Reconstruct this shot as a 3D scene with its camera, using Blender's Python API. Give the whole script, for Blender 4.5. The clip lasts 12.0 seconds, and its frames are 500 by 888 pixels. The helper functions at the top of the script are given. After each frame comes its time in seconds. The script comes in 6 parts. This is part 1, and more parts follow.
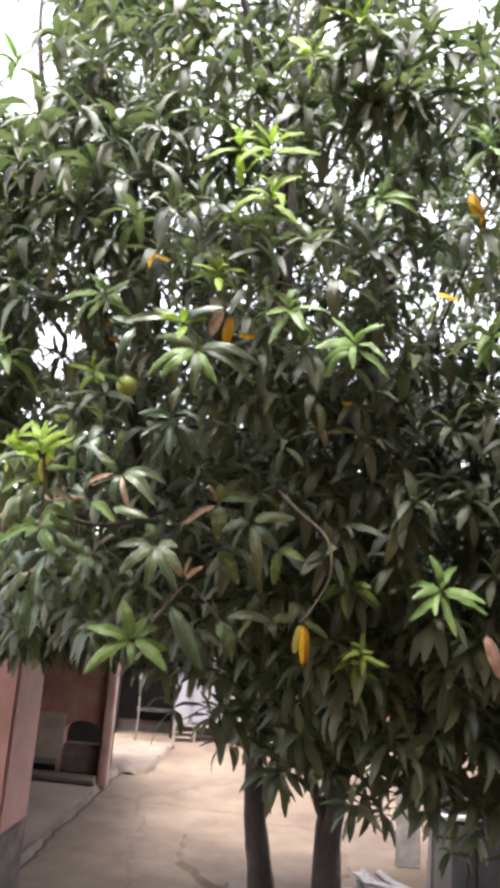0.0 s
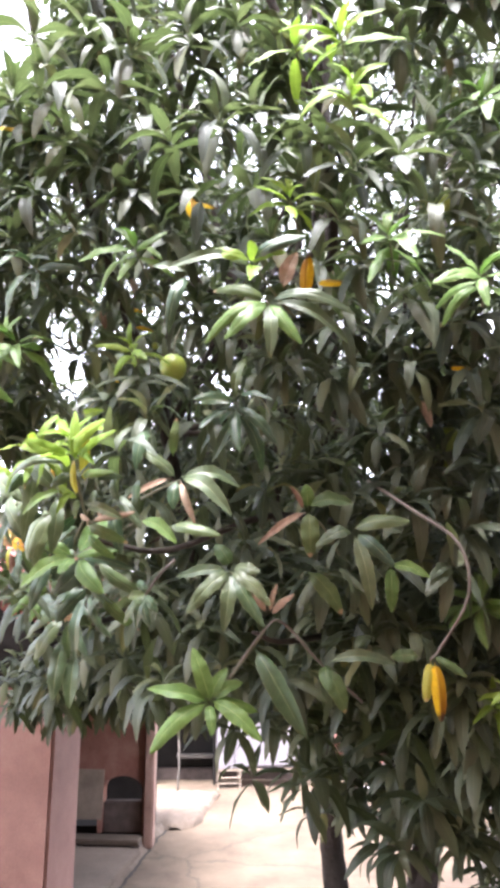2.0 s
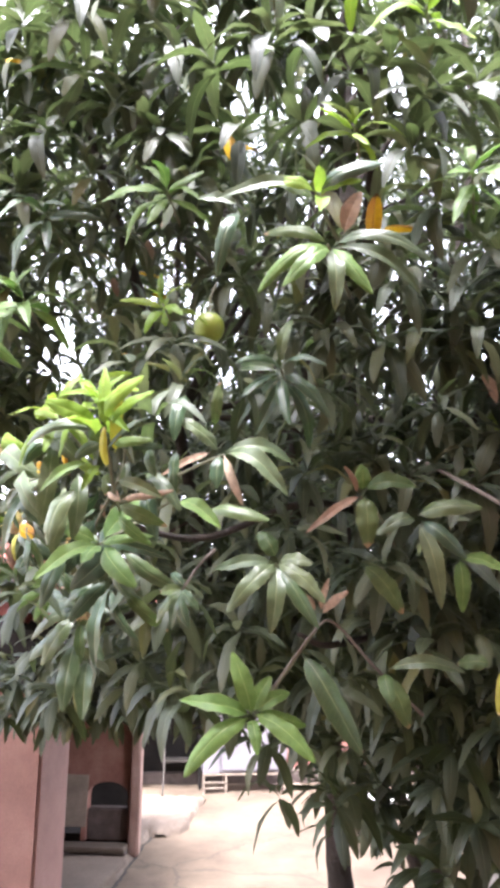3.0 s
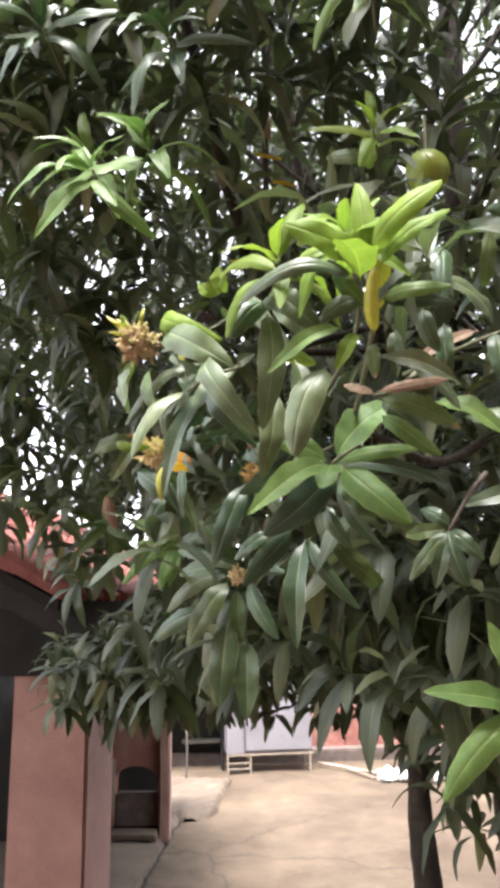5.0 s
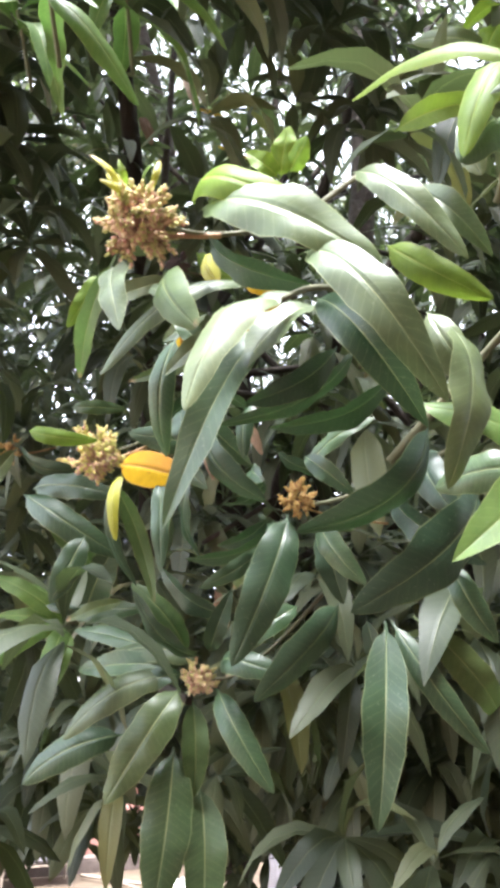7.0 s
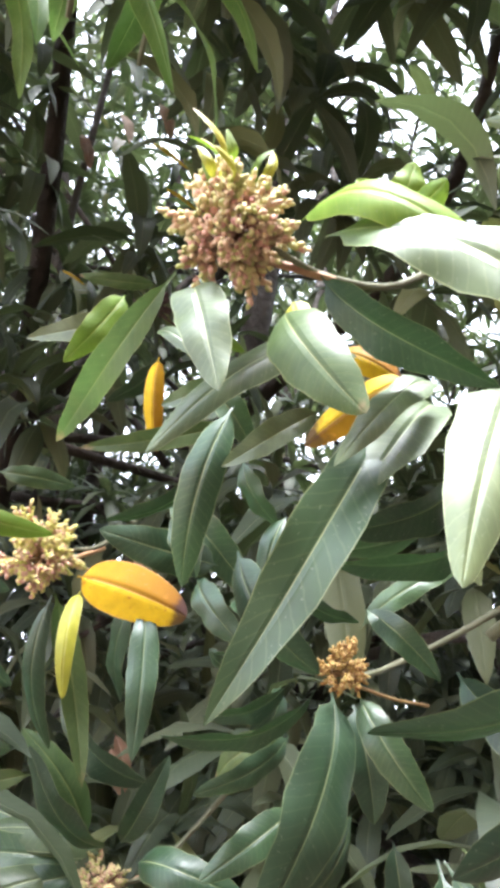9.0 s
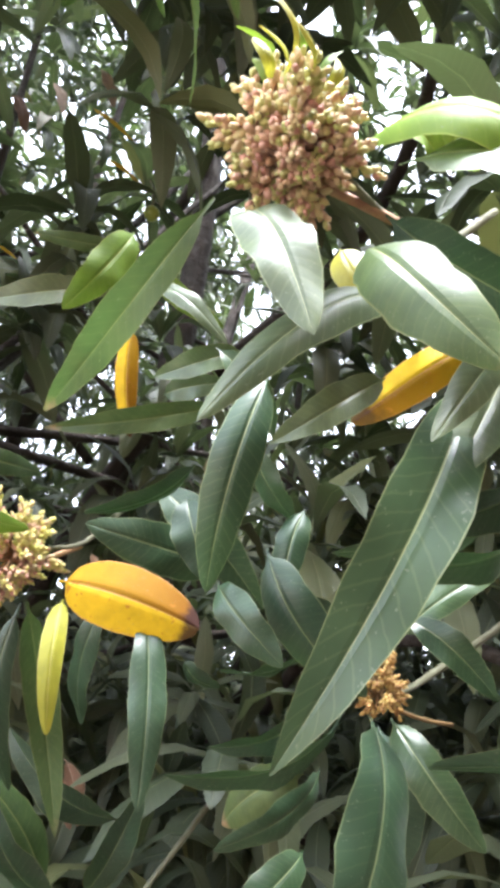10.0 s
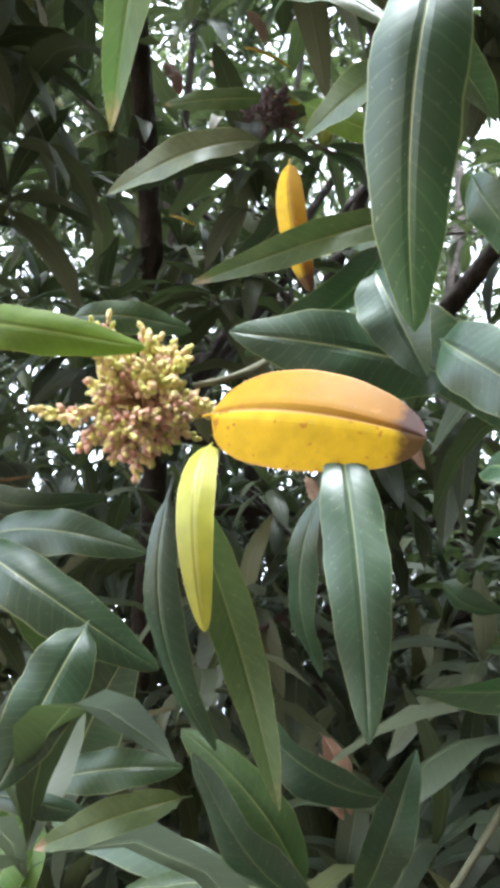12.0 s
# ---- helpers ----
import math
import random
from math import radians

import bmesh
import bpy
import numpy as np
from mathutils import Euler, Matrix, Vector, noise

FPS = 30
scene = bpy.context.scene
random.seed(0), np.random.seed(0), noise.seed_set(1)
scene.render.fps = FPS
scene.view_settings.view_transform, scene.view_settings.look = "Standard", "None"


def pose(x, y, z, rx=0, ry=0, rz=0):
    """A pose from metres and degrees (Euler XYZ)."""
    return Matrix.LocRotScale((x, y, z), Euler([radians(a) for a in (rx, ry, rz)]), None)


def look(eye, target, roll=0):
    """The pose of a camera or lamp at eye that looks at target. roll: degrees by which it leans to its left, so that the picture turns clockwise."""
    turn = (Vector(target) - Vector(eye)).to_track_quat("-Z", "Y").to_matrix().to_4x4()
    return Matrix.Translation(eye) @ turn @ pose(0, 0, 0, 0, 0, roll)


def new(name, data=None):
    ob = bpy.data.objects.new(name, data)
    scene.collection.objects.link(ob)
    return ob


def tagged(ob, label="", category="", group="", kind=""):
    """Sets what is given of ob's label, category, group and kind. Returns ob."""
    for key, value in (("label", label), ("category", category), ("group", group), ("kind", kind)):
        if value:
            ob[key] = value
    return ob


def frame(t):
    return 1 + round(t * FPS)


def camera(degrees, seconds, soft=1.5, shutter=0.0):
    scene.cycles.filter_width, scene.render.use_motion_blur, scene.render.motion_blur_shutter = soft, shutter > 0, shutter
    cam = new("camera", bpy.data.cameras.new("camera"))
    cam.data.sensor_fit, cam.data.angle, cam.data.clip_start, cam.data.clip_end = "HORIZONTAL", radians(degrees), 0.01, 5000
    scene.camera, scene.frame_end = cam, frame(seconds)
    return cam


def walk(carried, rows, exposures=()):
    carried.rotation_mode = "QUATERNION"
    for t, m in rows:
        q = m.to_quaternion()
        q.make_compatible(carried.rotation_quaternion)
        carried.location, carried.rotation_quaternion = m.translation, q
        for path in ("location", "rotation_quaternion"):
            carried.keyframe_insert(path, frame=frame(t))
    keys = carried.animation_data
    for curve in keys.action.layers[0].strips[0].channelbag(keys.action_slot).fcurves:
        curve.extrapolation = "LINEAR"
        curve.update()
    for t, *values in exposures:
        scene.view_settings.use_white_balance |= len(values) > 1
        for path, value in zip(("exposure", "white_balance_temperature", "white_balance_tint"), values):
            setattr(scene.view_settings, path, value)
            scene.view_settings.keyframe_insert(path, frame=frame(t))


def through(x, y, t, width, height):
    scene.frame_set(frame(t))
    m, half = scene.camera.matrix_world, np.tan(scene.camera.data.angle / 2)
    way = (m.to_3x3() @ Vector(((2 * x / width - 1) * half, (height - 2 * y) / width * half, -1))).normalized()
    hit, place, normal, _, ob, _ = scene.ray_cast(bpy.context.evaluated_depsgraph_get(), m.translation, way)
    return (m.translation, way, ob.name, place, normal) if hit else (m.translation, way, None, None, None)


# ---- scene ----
# ---- camera and walk ----
cam = camera(37.0, 12.0, soft=4.8)
PATH = [
    (0, (-0.203, 0.263, 3.105), (-0.044, 2.219, 3.491), 4.7),
    (0.5, (-0.266, 0.414, 3.09), (-0.107, 2.374, 3.451), 2.9),
    (1, (-0.362, 0.595, 3.089), (-0.104, 2.549, 3.43), -2.1),
    (1.5, (-0.395, 0.747, 3.091), (-0.191, 2.698, 3.48), -2.1),
    (2, (-0.371, 0.945, 3.11), (-0.243, 2.887, 3.572), 0.1),
    (2.5, (-0.399, 1.094, 3.109), (-0.275, 3.036, 3.571), 1.6),
    (3, (-0.511, 1.247, 3.106), (-0.334, 3.184, 3.572), 0.4),
    (3.5, (-0.642, 1.348, 3.122), (-0.648, 3.285, 3.616), 1.5),
    (3.7, (-0.679, 1.393, 3.116), (-0.739, 3.333, 3.596), 1.3),
    (5.3, (-0.949, 1.94, 3.076), (-0.576, 3.865, 3.471), -1.5),
    (5.5, (-0.993, 2.017, 3.076), (-0.511, 3.919, 3.462), -1.7),
    (6, (-1.039, 2.168, 3.082), (-0.54, 4.036, 3.592), -1.9),
    (6.5, (-1.035, 2.33, 3.11), (-0.497, 4.166, 3.694), 1.2),
    (7, (-1.069, 2.434, 3.118), (-0.346, 4.193, 3.739), 0.6),
    (7.5, (-1.13, 2.539, 3.135), (-0.164, 4.163, 3.788), -1.5),
    (7.7, (-1.143, 2.565, 3.155), (-0.147, 4.171, 3.808), -2.5),
    (9.3, (-1.127, 2.73, 3.225), (-0.024, 4.17, 4.067), 6.3),
    (9.5, (-1.13, 2.757, 3.232), (0.019, 4.171, 4.057), 5.0),
    (10, (-1.127, 2.798, 3.231), (0.142, 4.092, 4.077), 3.1),
    (10.5, (-1.129, 2.846, 3.222), (0.091, 4.227, 3.998), 3.1),
    (11, (-1.091, 2.892, 3.197), (0.041, 4.366, 3.936), 2.6),
    (11.5, (-1.034, 2.924, 3.201), (-0.111, 4.506, 4.003), 2.7),
    (12, (-0.997, 2.93, 3.207), (-0.265, 4.584, 4.061), 0.8),
]
EXPOSURES = [(0, 3.08, 6350, 18), (0.5, 3.33, 6350, 18), (1.0, 3.53, 6350, 18), (1.5, 3.75, 6100, 19), (3.7, 3.7, 6050, 19), (5.3, 3.0, 6450, 11), (6.0, 3.03, 6400, 9), (7.0, 3.52, 6050, 11), (9.5, 3.58, 5900, 13), (10.5, 3.24, 5900, 12), (11.0, 3.1, 6150, 12), (11.5, 3.28, 5850, 9), (12, 3.4, 5750, 7)]
walk(cam, [(t, look(eye, target, roll)) for t, eye, target, roll in PATH], EXPOSURES)

# ---- world and sun: bright hazy sky, high soft sun behind the walker ----
SUN_ELEV, SUN_AZ = radians(75), radians(200)
world = bpy.data.worlds.new("world")
scene.world = world
world.use_nodes = True
wt = world.node_tree
wt.nodes.clear()
sky = wt.nodes.new("ShaderNodeTexSky")
sky.sky_type = "NISHITA"
sky.sun_disc = False
sky.sun_elevation, sky.sun_rotation = SUN_ELEV, SUN_AZ
sky.air_density, sky.dust_density, sky.ozone_density = 1.0, 2.0, 1.0
pale = wt.nodes.new("ShaderNodeHueSaturation")
pale.inputs["Saturation"].default_value = 0.2
back = wt.nodes.new("ShaderNodeBackground")
back.inputs["Strength"].default_value = 0.15
wout = wt.nodes.new("ShaderNodeOutputWorld")
wt.links.new(sky.outputs[0], pale.inputs["Color"])
wt.links.new(pale.outputs[0], back.inputs[0])
wt.links.new(back.outputs[0], wout.inputs[0])
sun = new("sun", bpy.data.lights.new("sun", "SUN"))
sun.data.energy = 2.4
sun.data.angle = radians(25)
sun.data.color = (1.0, 0.98, 0.95)
sun_from = Vector((math.sin(SUN_AZ) * math.cos(SUN_ELEV), math.cos(SUN_AZ) * math.cos(SUN_ELEV), math.sin(SUN_ELEV)))
sun.matrix_world = look(sun_from * 30, (0, 0, 0))


# ---- materials ----
class Mat:
    """A small helper that wires nodes for one procedural material."""

    def __init__(self, name):
        self.m = bpy.data.materials.new(name)
        self.m.use_nodes = True
        self.t = self.m.node_tree
        self.t.nodes.clear()
        self.out = self.n("ShaderNodeOutputMaterial")

    def n(self, kind, **values):
        node = self.t.nodes.new(kind)
        for key, value in values.items():
            node.inputs[key.replace("_", " ")].default_value = value
        return node

    def link(self, a, b):
        self.t.links.new(a, b)

    def noise(self, scale, detail=4.0, rough=0.55, co=None):
        if co is None:
            co = self.n("ShaderNodeTexCoord").outputs["Object"]
        tex = self.n("ShaderNodeTexNoise", Scale=scale, Detail=detail, Roughness=rough)
        self.link(co, tex.inputs["Vector"])
        return tex.outputs["Fac"]

    def ramp(self, fac, stops):
        node = self.n("ShaderNodeValToRGB")
        el = node.color_ramp.elements
        while len(el) < len(stops):
            el.new(0.5)
        for e, (p, c) in zip(el, stops):
            e.position, e.color = p, (*c, 1)
        self.link(fac, node.inputs["Fac"])
        return node.outputs["Color"]

    def mix(self, fac, a, b, mode="MIX"):
        node = self.t.nodes.new("ShaderNodeMix")
        node.data_type, node.blend_type = "RGBA", mode
        for sock, v in ((node.inputs[0], fac), (node.inputs[6], a), (node.inputs[7], b)):
            if isinstance(v, (int, float)):
                sock.default_value = v
            elif isinstance(v, tuple):
                sock.default_value = (*v, 1)
            else:
                self.link(v, sock)
        return node.outputs[2]

    def maths(self, op, a, b=0.0, c=0.0):
        node = self.t.nodes.new("ShaderNodeMath")
        node.operation = op
        for sock, v in zip(node.inputs, (a, b, c)):
            if isinstance(v, (int, float)):
                sock.default_value = v
            else:
                self.link(v, sock)
        return node.outputs[0]

    def bump(self, height, strength=0.3, distance=0.01):
        node = self.n("ShaderNodeBump", Strength=strength, Distance=distance)
        self.link(height, node.inputs["Height"])
        return node.outputs["Normal"]

    def shade(self, color, rough=0.6, metal=0.0, normal=None, specular=0.5, through=0.0, through_color=None):
        p = self.n("ShaderNodeBsdfPrincipled", Metallic=metal)
        p.inputs["Specular IOR Level"].default_value = specular
        for name, v in (("Base Color", color), ("Roughness", rough)):
            if isinstance(v, tuple):
                p.inputs[name].default_value = (*v, 1)
            elif isinstance(v, (int, float)):
                p.inputs[name].default_value = v
            else:
                self.link(v, p.inputs[name])
        if normal is not None:
            self.link(normal, p.inputs["Normal"])
        last = p.outputs[0]
        if through:
            tr = self.n("ShaderNodeBsdfTranslucent")
            self.link(through_color if through_color is not None else color, tr.inputs["Color"])
            mixer = self.n("ShaderNodeMixShader", Fac=through)
            self.link(last, mixer.inputs[1])
            self.link(tr.outputs[0], mixer.inputs[2])
            last = mixer.outputs[0]
        self.link(last, self.out.inputs[0])
        return self.m


def rough_surface(name, stops, scale=3.0, fine=60.0, rough=0.85, bump=0.4, dist=0.01, specular=0.4):
    """Two-scale mottled surface: broad stains, fine grain, relief."""
    k = Mat(name)
    broad, grain = k.noise(scale, 6, 0.6), k.noise(fine, 4, 0.6)
    col = k.ramp(broad, stops)
    col = k.mix(0.35, col, k.ramp(grain, [(0.3, (0.35, 0.33, 0.3)), (0.7, (1, 1, 1))]), "MULTIPLY")
    return k.shade(col, rough, normal=k.bump(k.maths("ADD", broad, k.maths("MULTIPLY", grain, 0.4)), bump, dist), specular=specular)


def leaf_material(name, base, rib, gloss=0.34, through=0.22, per="object", spots=None, tip=None, tip_from=1.1, vary=0.5, specular=0.5, veins=0.04, glow=(0.09, 0.22, 0.04), half_tone=None):
    """A leaf blade: pale midrib and side veins along the leaf's own UV, tone varied leaf by leaf, spots, dry tip."""
    k = Mat(name)
    uv = k.n("ShaderNodeUVMap").outputs[0]
    sep = k.n("ShaderNodeSeparateXYZ")
    k.link(uv, sep.inputs[0])
    u, v = sep.outputs[0], sep.outputs[1]
    rnd = k.n("ShaderNodeObjectInfo").outputs["Random"] if per == "object" else k.n("ShaderNodeNewGeometry").outputs["Random Per Island"]
    off = k.maths("ABSOLUTE", k.maths("SUBTRACT", v, 0.5))
    tone = k.ramp(rnd, base)
    co = k.n("ShaderNodeTexCoord").outputs["Object"]
    blot = k.noise(9.0, 3, 0.6, co)
    tone = k.mix(vary, tone, k.ramp(blot, [(0.3, (0.55, 0.6, 0.5)), (0.7, (1.25, 1.2, 1.0))]), "MULTIPLY")
    # side veins: fine oblique stripes that run out from the rib
    phase = k.maths("ADD", k.maths("ADD", k.maths("MULTIPLY", u, 125.0), k.maths("MULTIPLY", blot, 5.0)), k.maths("MULTIPLY", off, -20.0))
    stripe = k.maths("SINE", phase)
    vein = k.maths("MULTIPLY", k.maths("GREATER_THAN", stripe, 0.9), veins * 2)
    tone = k.mix(vein, tone, rib)
    # second tone on one side of the rib, stronger towards the tip
    if half_tone is not None:
        tone = k.mix(k.maths("MULTIPLY", k.maths("GREATER_THAN", v, 0.5), k.maths("ADD", 0.5, k.maths("MULTIPLY", u, 0.5))), tone, half_tone)
    ribfac = k.maths("MULTIPLY", k.maths("LESS_THAN", off, k.maths("SUBTRACT", 0.021, k.maths("MULTIPLY", u, 0.014))), 0.7)
    tone = k.mix(ribfac, tone, rib)
    if per == "object":
        rim = k.maths("MULTIPLY", k.maths("GREATER_THAN", k.maths("ADD", off, k.maths("MULTIPLY", blot, 0.02)), 0.492), 0.55)
        tone = k.mix(rim, tone, rib)
        speck = k.maths("MULTIPLY", k.maths("GREATER_THAN", k.noise(70.0, 2, 0.5, co), 0.69), 0.35)
        tone = k.mix(speck, tone, (0.20, 0.22, 0.15))
    if spots is not None:
        fleck = k.noise(16.0, 2, 0.7, co)
        tone = k.mix(k.maths("MULTIPLY", k.maths("GREATER_THAN", fleck, 0.66), 0.8), tone, spots)
    if tip is not None:
        edge = k.maths("ADD", u, k.maths("MULTIPLY", k.maths("SUBTRACT", blot, 0.5), 0.35))
        far = k.maths("MINIMUM", k.maths("MAXIMUM", k.maths("MULTIPLY", k.maths("SUBTRACT", edge, k.maths("SUBTRACT", tip_from, k.maths("MULTIPLY", rnd, 0.16))), 9.0), 0.0), 0.92)
        tone = k.mix(far, tone, tip)
    height = k.maths("ADD", k.maths("MULTIPLY", k.maths("MULTIPLY", stripe, blot), -0.022 if veins else 0.0), k.maths("MULTIPLY", k.maths("MINIMUM", off, 0.09), 9.0))
    rough = k.maths("ADD", gloss - 0.1, k.maths("MULTIPLY", k.noise(14.0, 2, 0.5, co), 0.22))
    glow = k.mix(0.45, tone, glow, "MIX")
    return k.shade(tone, rough, normal=k.bump(height, 0.3, 0.004), specular=specular, through=through, through_color=glow)


GREEN = [(0.0, (0.024, 0.054, 0.026)), (0.45, (0.036, 0.072, 0.032)), (0.8, (0.052, 0.090, 0.036)), (1.0, (0.078, 0.110, 0.040))]
CROWN = [(0.0, (0.022, 0.034, 0.018)), (0.5, (0.060, 0.077, 0.040)), (0.88, (0.100, 0.114, 0.062)), (0.975, (0.125, 0.140, 0.058)), (0.995, (0.150, 0.145, 0.045)), (1.0, (0.125, 0.105, 0.045))]
LEAF = {
    "mature": leaf_material("mature_leaf", GREEN, (0.27, 0.31, 0.14), gloss=0.40, tip=(0.20, 0.12, 0.08), tip_from=1.2, through=0.12, specular=0.5),
    # lighter copy of the mature leaf: sky sheen put into the base colour
    "paler": leaf_material("sheen_pale_leaf", [(0, (0.050, 0.076, 0.034)), (0.5, (0.068, 0.096, 0.042)), (1, (0.098, 0.126, 0.056))], (0.30, 0.34, 0.17), gloss=0.44, through=0.12, specular=0.5),
    # shaded copy of the mature leaf: shade put into a darker green
    "dark": leaf_material("shade_darkened_leaf", [(0, (0.014, 0.034, 0.019)), (1, (0.026, 0.054, 0.026))], (0.15, 0.18, 0.08), gloss=0.42, through=0.07, specular=0.45),
    "bright": leaf_material("fresh_leaf", [(0, (0.085, 0.155, 0.042)), (1, (0.120, 0.195, 0.052))], (0.33, 0.40, 0.14), gloss=0.48, specular=0.28, through=0.25, glow=(0.12, 0.28, 0.04)),
    "young": leaf_material("young_leaf", [(0, (0.12, 0.21, 0.024)), (1, (0.17, 0.26, 0.03))], (0.36, 0.42, 0.08), gloss=0.52, specular=0.2, through=0.35, glow=(0.18, 0.30, 0.03)),
    "lime": leaf_material("lime_leaf", [(0, (0.10, 0.17, 0.025)), (1, (0.15, 0.21, 0.03))], (0.30, 0.33, 0.08), gloss=0.5, specular=0.2, through=0.4, glow=(0.18, 0.30, 0.02)),
    "olive": leaf_material("olive_leaf", [(0, (0.050, 0.088, 0.032)), (1, (0.085, 0.115, 0.04))], (0.22, 0.24, 0.09), gloss=0.48, specular=0.3, through=0.25, tip=(0.30, 0.19, 0.11), tip_from=1.04),
    "yellow": leaf_material("yellowed_leaf", [(0, (0.58, 0.37, 0.008)), (1, (0.63, 0.43, 0.012))], (0.56, 0.30, 0.12), gloss=0.5, specular=0.15, through=0.18, spots=(0.36, 0.15, 0.02), tip=(0.030, 0.012, 0.014), tip_from=0.90, vary=0.45, veins=0.0, glow=(0.5, 0.3, 0.02), half_tone=(0.19, 0.07, 0.003)),
    "yellowgreen": leaf_material("yellowing_leaf", [(0, (0.30, 0.30, 0.025)), (1, (0.38, 0.36, 0.04))], (0.55, 0.50, 0.20), gloss=0.5, through=0.3, vary=0.45, tip=(0.5, 0.38, 0.2), tip_from=1.02, veins=0.0, glow=(0.35, 0.35, 0.03)),
    "brown": leaf_material("dry_leaf", [(0, (0.15, 0.075, 0.045)), (0.4, (0.27, 0.17, 0.12)), (1, (0.42, 0.32, 0.25))], (0.40, 0.32, 0.24), gloss=0.7, through=0.15, vary=0.7, veins=0.0, glow=(0.3, 0.16, 0.08)),
}
CROWN_LEAF = leaf_material("crown_leaf", CROWN, (0.18, 0.20, 0.10), gloss=0.52, per="island", vary=0.0, through=0.26, specular=0.5, glow=(0.14, 0.21, 0.05))
BARK = rough_surface("bark", [(0.3, (0.022, 0.017, 0.013)), (0.55, (0.046, 0.035, 0.027)), (0.75, (0.09, 0.072, 0.056))], 7, 45, 0.9, 0.9, 0.03)
TWIG = rough_surface("green_twig", [(0.3, (0.09, 0.095, 0.05)), (0.7, (0.17, 0.165, 0.10))], 20, 120, 0.7, 0.4, 0.002)
GREYTWIG = rough_surface("grey_twig", [(0.3, (0.09, 0.075, 0.06)), (0.7, (0.19, 0.165, 0.135))], 14, 90, 0.8, 0.5, 0.003)
def cracked(name, stops):
    """Worn slab: stains at two scales, fine grain and a few wandering cracks."""
    k = Mat(name)
    co = k.n("ShaderNodeTexCoord").outputs["Object"]
    bend = k.n("ShaderNodeTexNoise", Scale=1.3, Detail=5.0)
    k.link(co, bend.inputs["Vector"])
    add = k.n("ShaderNodeVectorMath")
    add.operation = "ADD"
    k.link(co, add.inputs[0])
    k.link(bend.outputs["Color"], add.inputs[1])
    cell = k.n("ShaderNodeTexVoronoi", Scale=0.24)
    cell.feature = "DISTANCE_TO_EDGE"
    k.link(add.outputs[0], cell.inputs["Vector"])
    crack = k.maths("MULTIPLY", k.maths("LESS_THAN", cell.outputs["Distance"], k.maths("MULTIPLY", k.noise(1.1, 3), 0.012)), 0.4)
    broad, mid, grain = k.noise(0.55, 6, 0.62), k.noise(2.6, 5, 0.6), k.noise(26, 4, 0.6)
    col = k.ramp(broad, stops)
    col = k.mix(0.45, col, k.ramp(mid, [(0.3, (0.48, 0.42, 0.36)), (0.65, (1.05, 1.03, 1.0))]), "MULTIPLY")
    col = k.mix(0.3, col, k.ramp(grain, [(0.3, (0.4, 0.38, 0.35)), (0.7, (1, 1, 1))]), "MULTIPLY")
    col = k.mix(crack, col, (0.030, 0.023, 0.016))
    height = k.maths("SUBTRACT", k.maths("ADD", mid, k.maths("MULTIPLY", grain, 0.4)), crack)
    return k.shade(col, 0.9, normal=k.bump(height, 0.5, 0.012), specular=0.3)


CONCRETE = cracked("worn_concrete", [(0.25, (0.046, 0.029, 0.018)), (0.46, (0.076, 0.054, 0.036)), (0.72, (0.124, 0.094, 0.063))])
APRON = rough_surface("old_screed", [(0.25, (0.062, 0.044, 0.031)), (0.6, (0.108, 0.080, 0.058)), (0.8, (0.15, 0.118, 0.088))], 1.4, 25, 0.9, 0.5, 0.012)
EDGE_DARK = rough_surface("dark_edge_strip", [(0.3, (0.014, 0.011, 0.008)), (0.7, (0.035, 0.027, 0.020))], 4.0, 40, 0.9, 0.6, 0.008)
EARTH = rough_surface("packed_earth", [(0.3, (0.19, 0.13, 0.085)), (0.7, (0.33, 0.245, 0.165))], 0.25, 6, 0.95, 0.6, 0.03)
PINK = rough_surface("pink_wall_paint", [(0.25, (0.20, 0.10, 0.08)), (0.55, (0.28, 0.15, 0.12)), (0.8, (0.34, 0.205, 0.165))], 2.2, 70, 0.75, 0.2, 0.004)
PLINTH = rough_surface("stained_plinth", [(0.3, (0.03, 0.026, 0.023)), (0.55, (0.075, 0.058, 0.050)), (0.75, (0.20, 0.12, 0.095))], 3.6, 50, 0.85, 0.3, 0.006)
REDWALL = rough_surface("faded_red_render", [(0.25, (0.13, 0.06, 0.046)), (0.5, (0.24, 0.11, 0.08)), (0.75, (0.32, 0.19, 0.145))], 2.0, 40, 0.85, 0.4, 0.008)
MORTAR = rough_surface("dark_mortar", [(0.3, (0.07, 0.05, 0.042)), (0.7, (0.13, 0.10, 0.085))], 6.0, 60, 0.95, 0.5, 0.01)
TILE = rough_surface("clay_roof_tile", [(0.25, (0.20, 0.055, 0.045)), (0.55, (0.34, 0.105, 0.08)), (0.8, (0.44, 0.19, 0.15))], 3.5, 60, 0.7, 0.3, 0.006)
WOOD = rough_surface("weathered_board", [(0.3, (0.17, 0.13, 0.10)), (0.7, (0.32, 0.26, 0.20))], 3.0, 60, 0.8, 0.4, 0.004)
# near black: soot in the hearth, painted-in shade on veranda and shed
SOOT_AND_SHADE = rough_surface("soot_and_shade_black", [(0.3, (0.010, 0.009, 0.008)), (0.7, (0.025, 0.021, 0.018))], 3.0, 60, 0.9, 0.4, 0.004, 0.2)
DARKWOOD = rough_surface("sooty_timber", [(0.3, (0.035, 0.03, 0.026)), (0.7, (0.09, 0.075, 0.06))], 3.0, 60, 0.85, 0.4, 0.004)
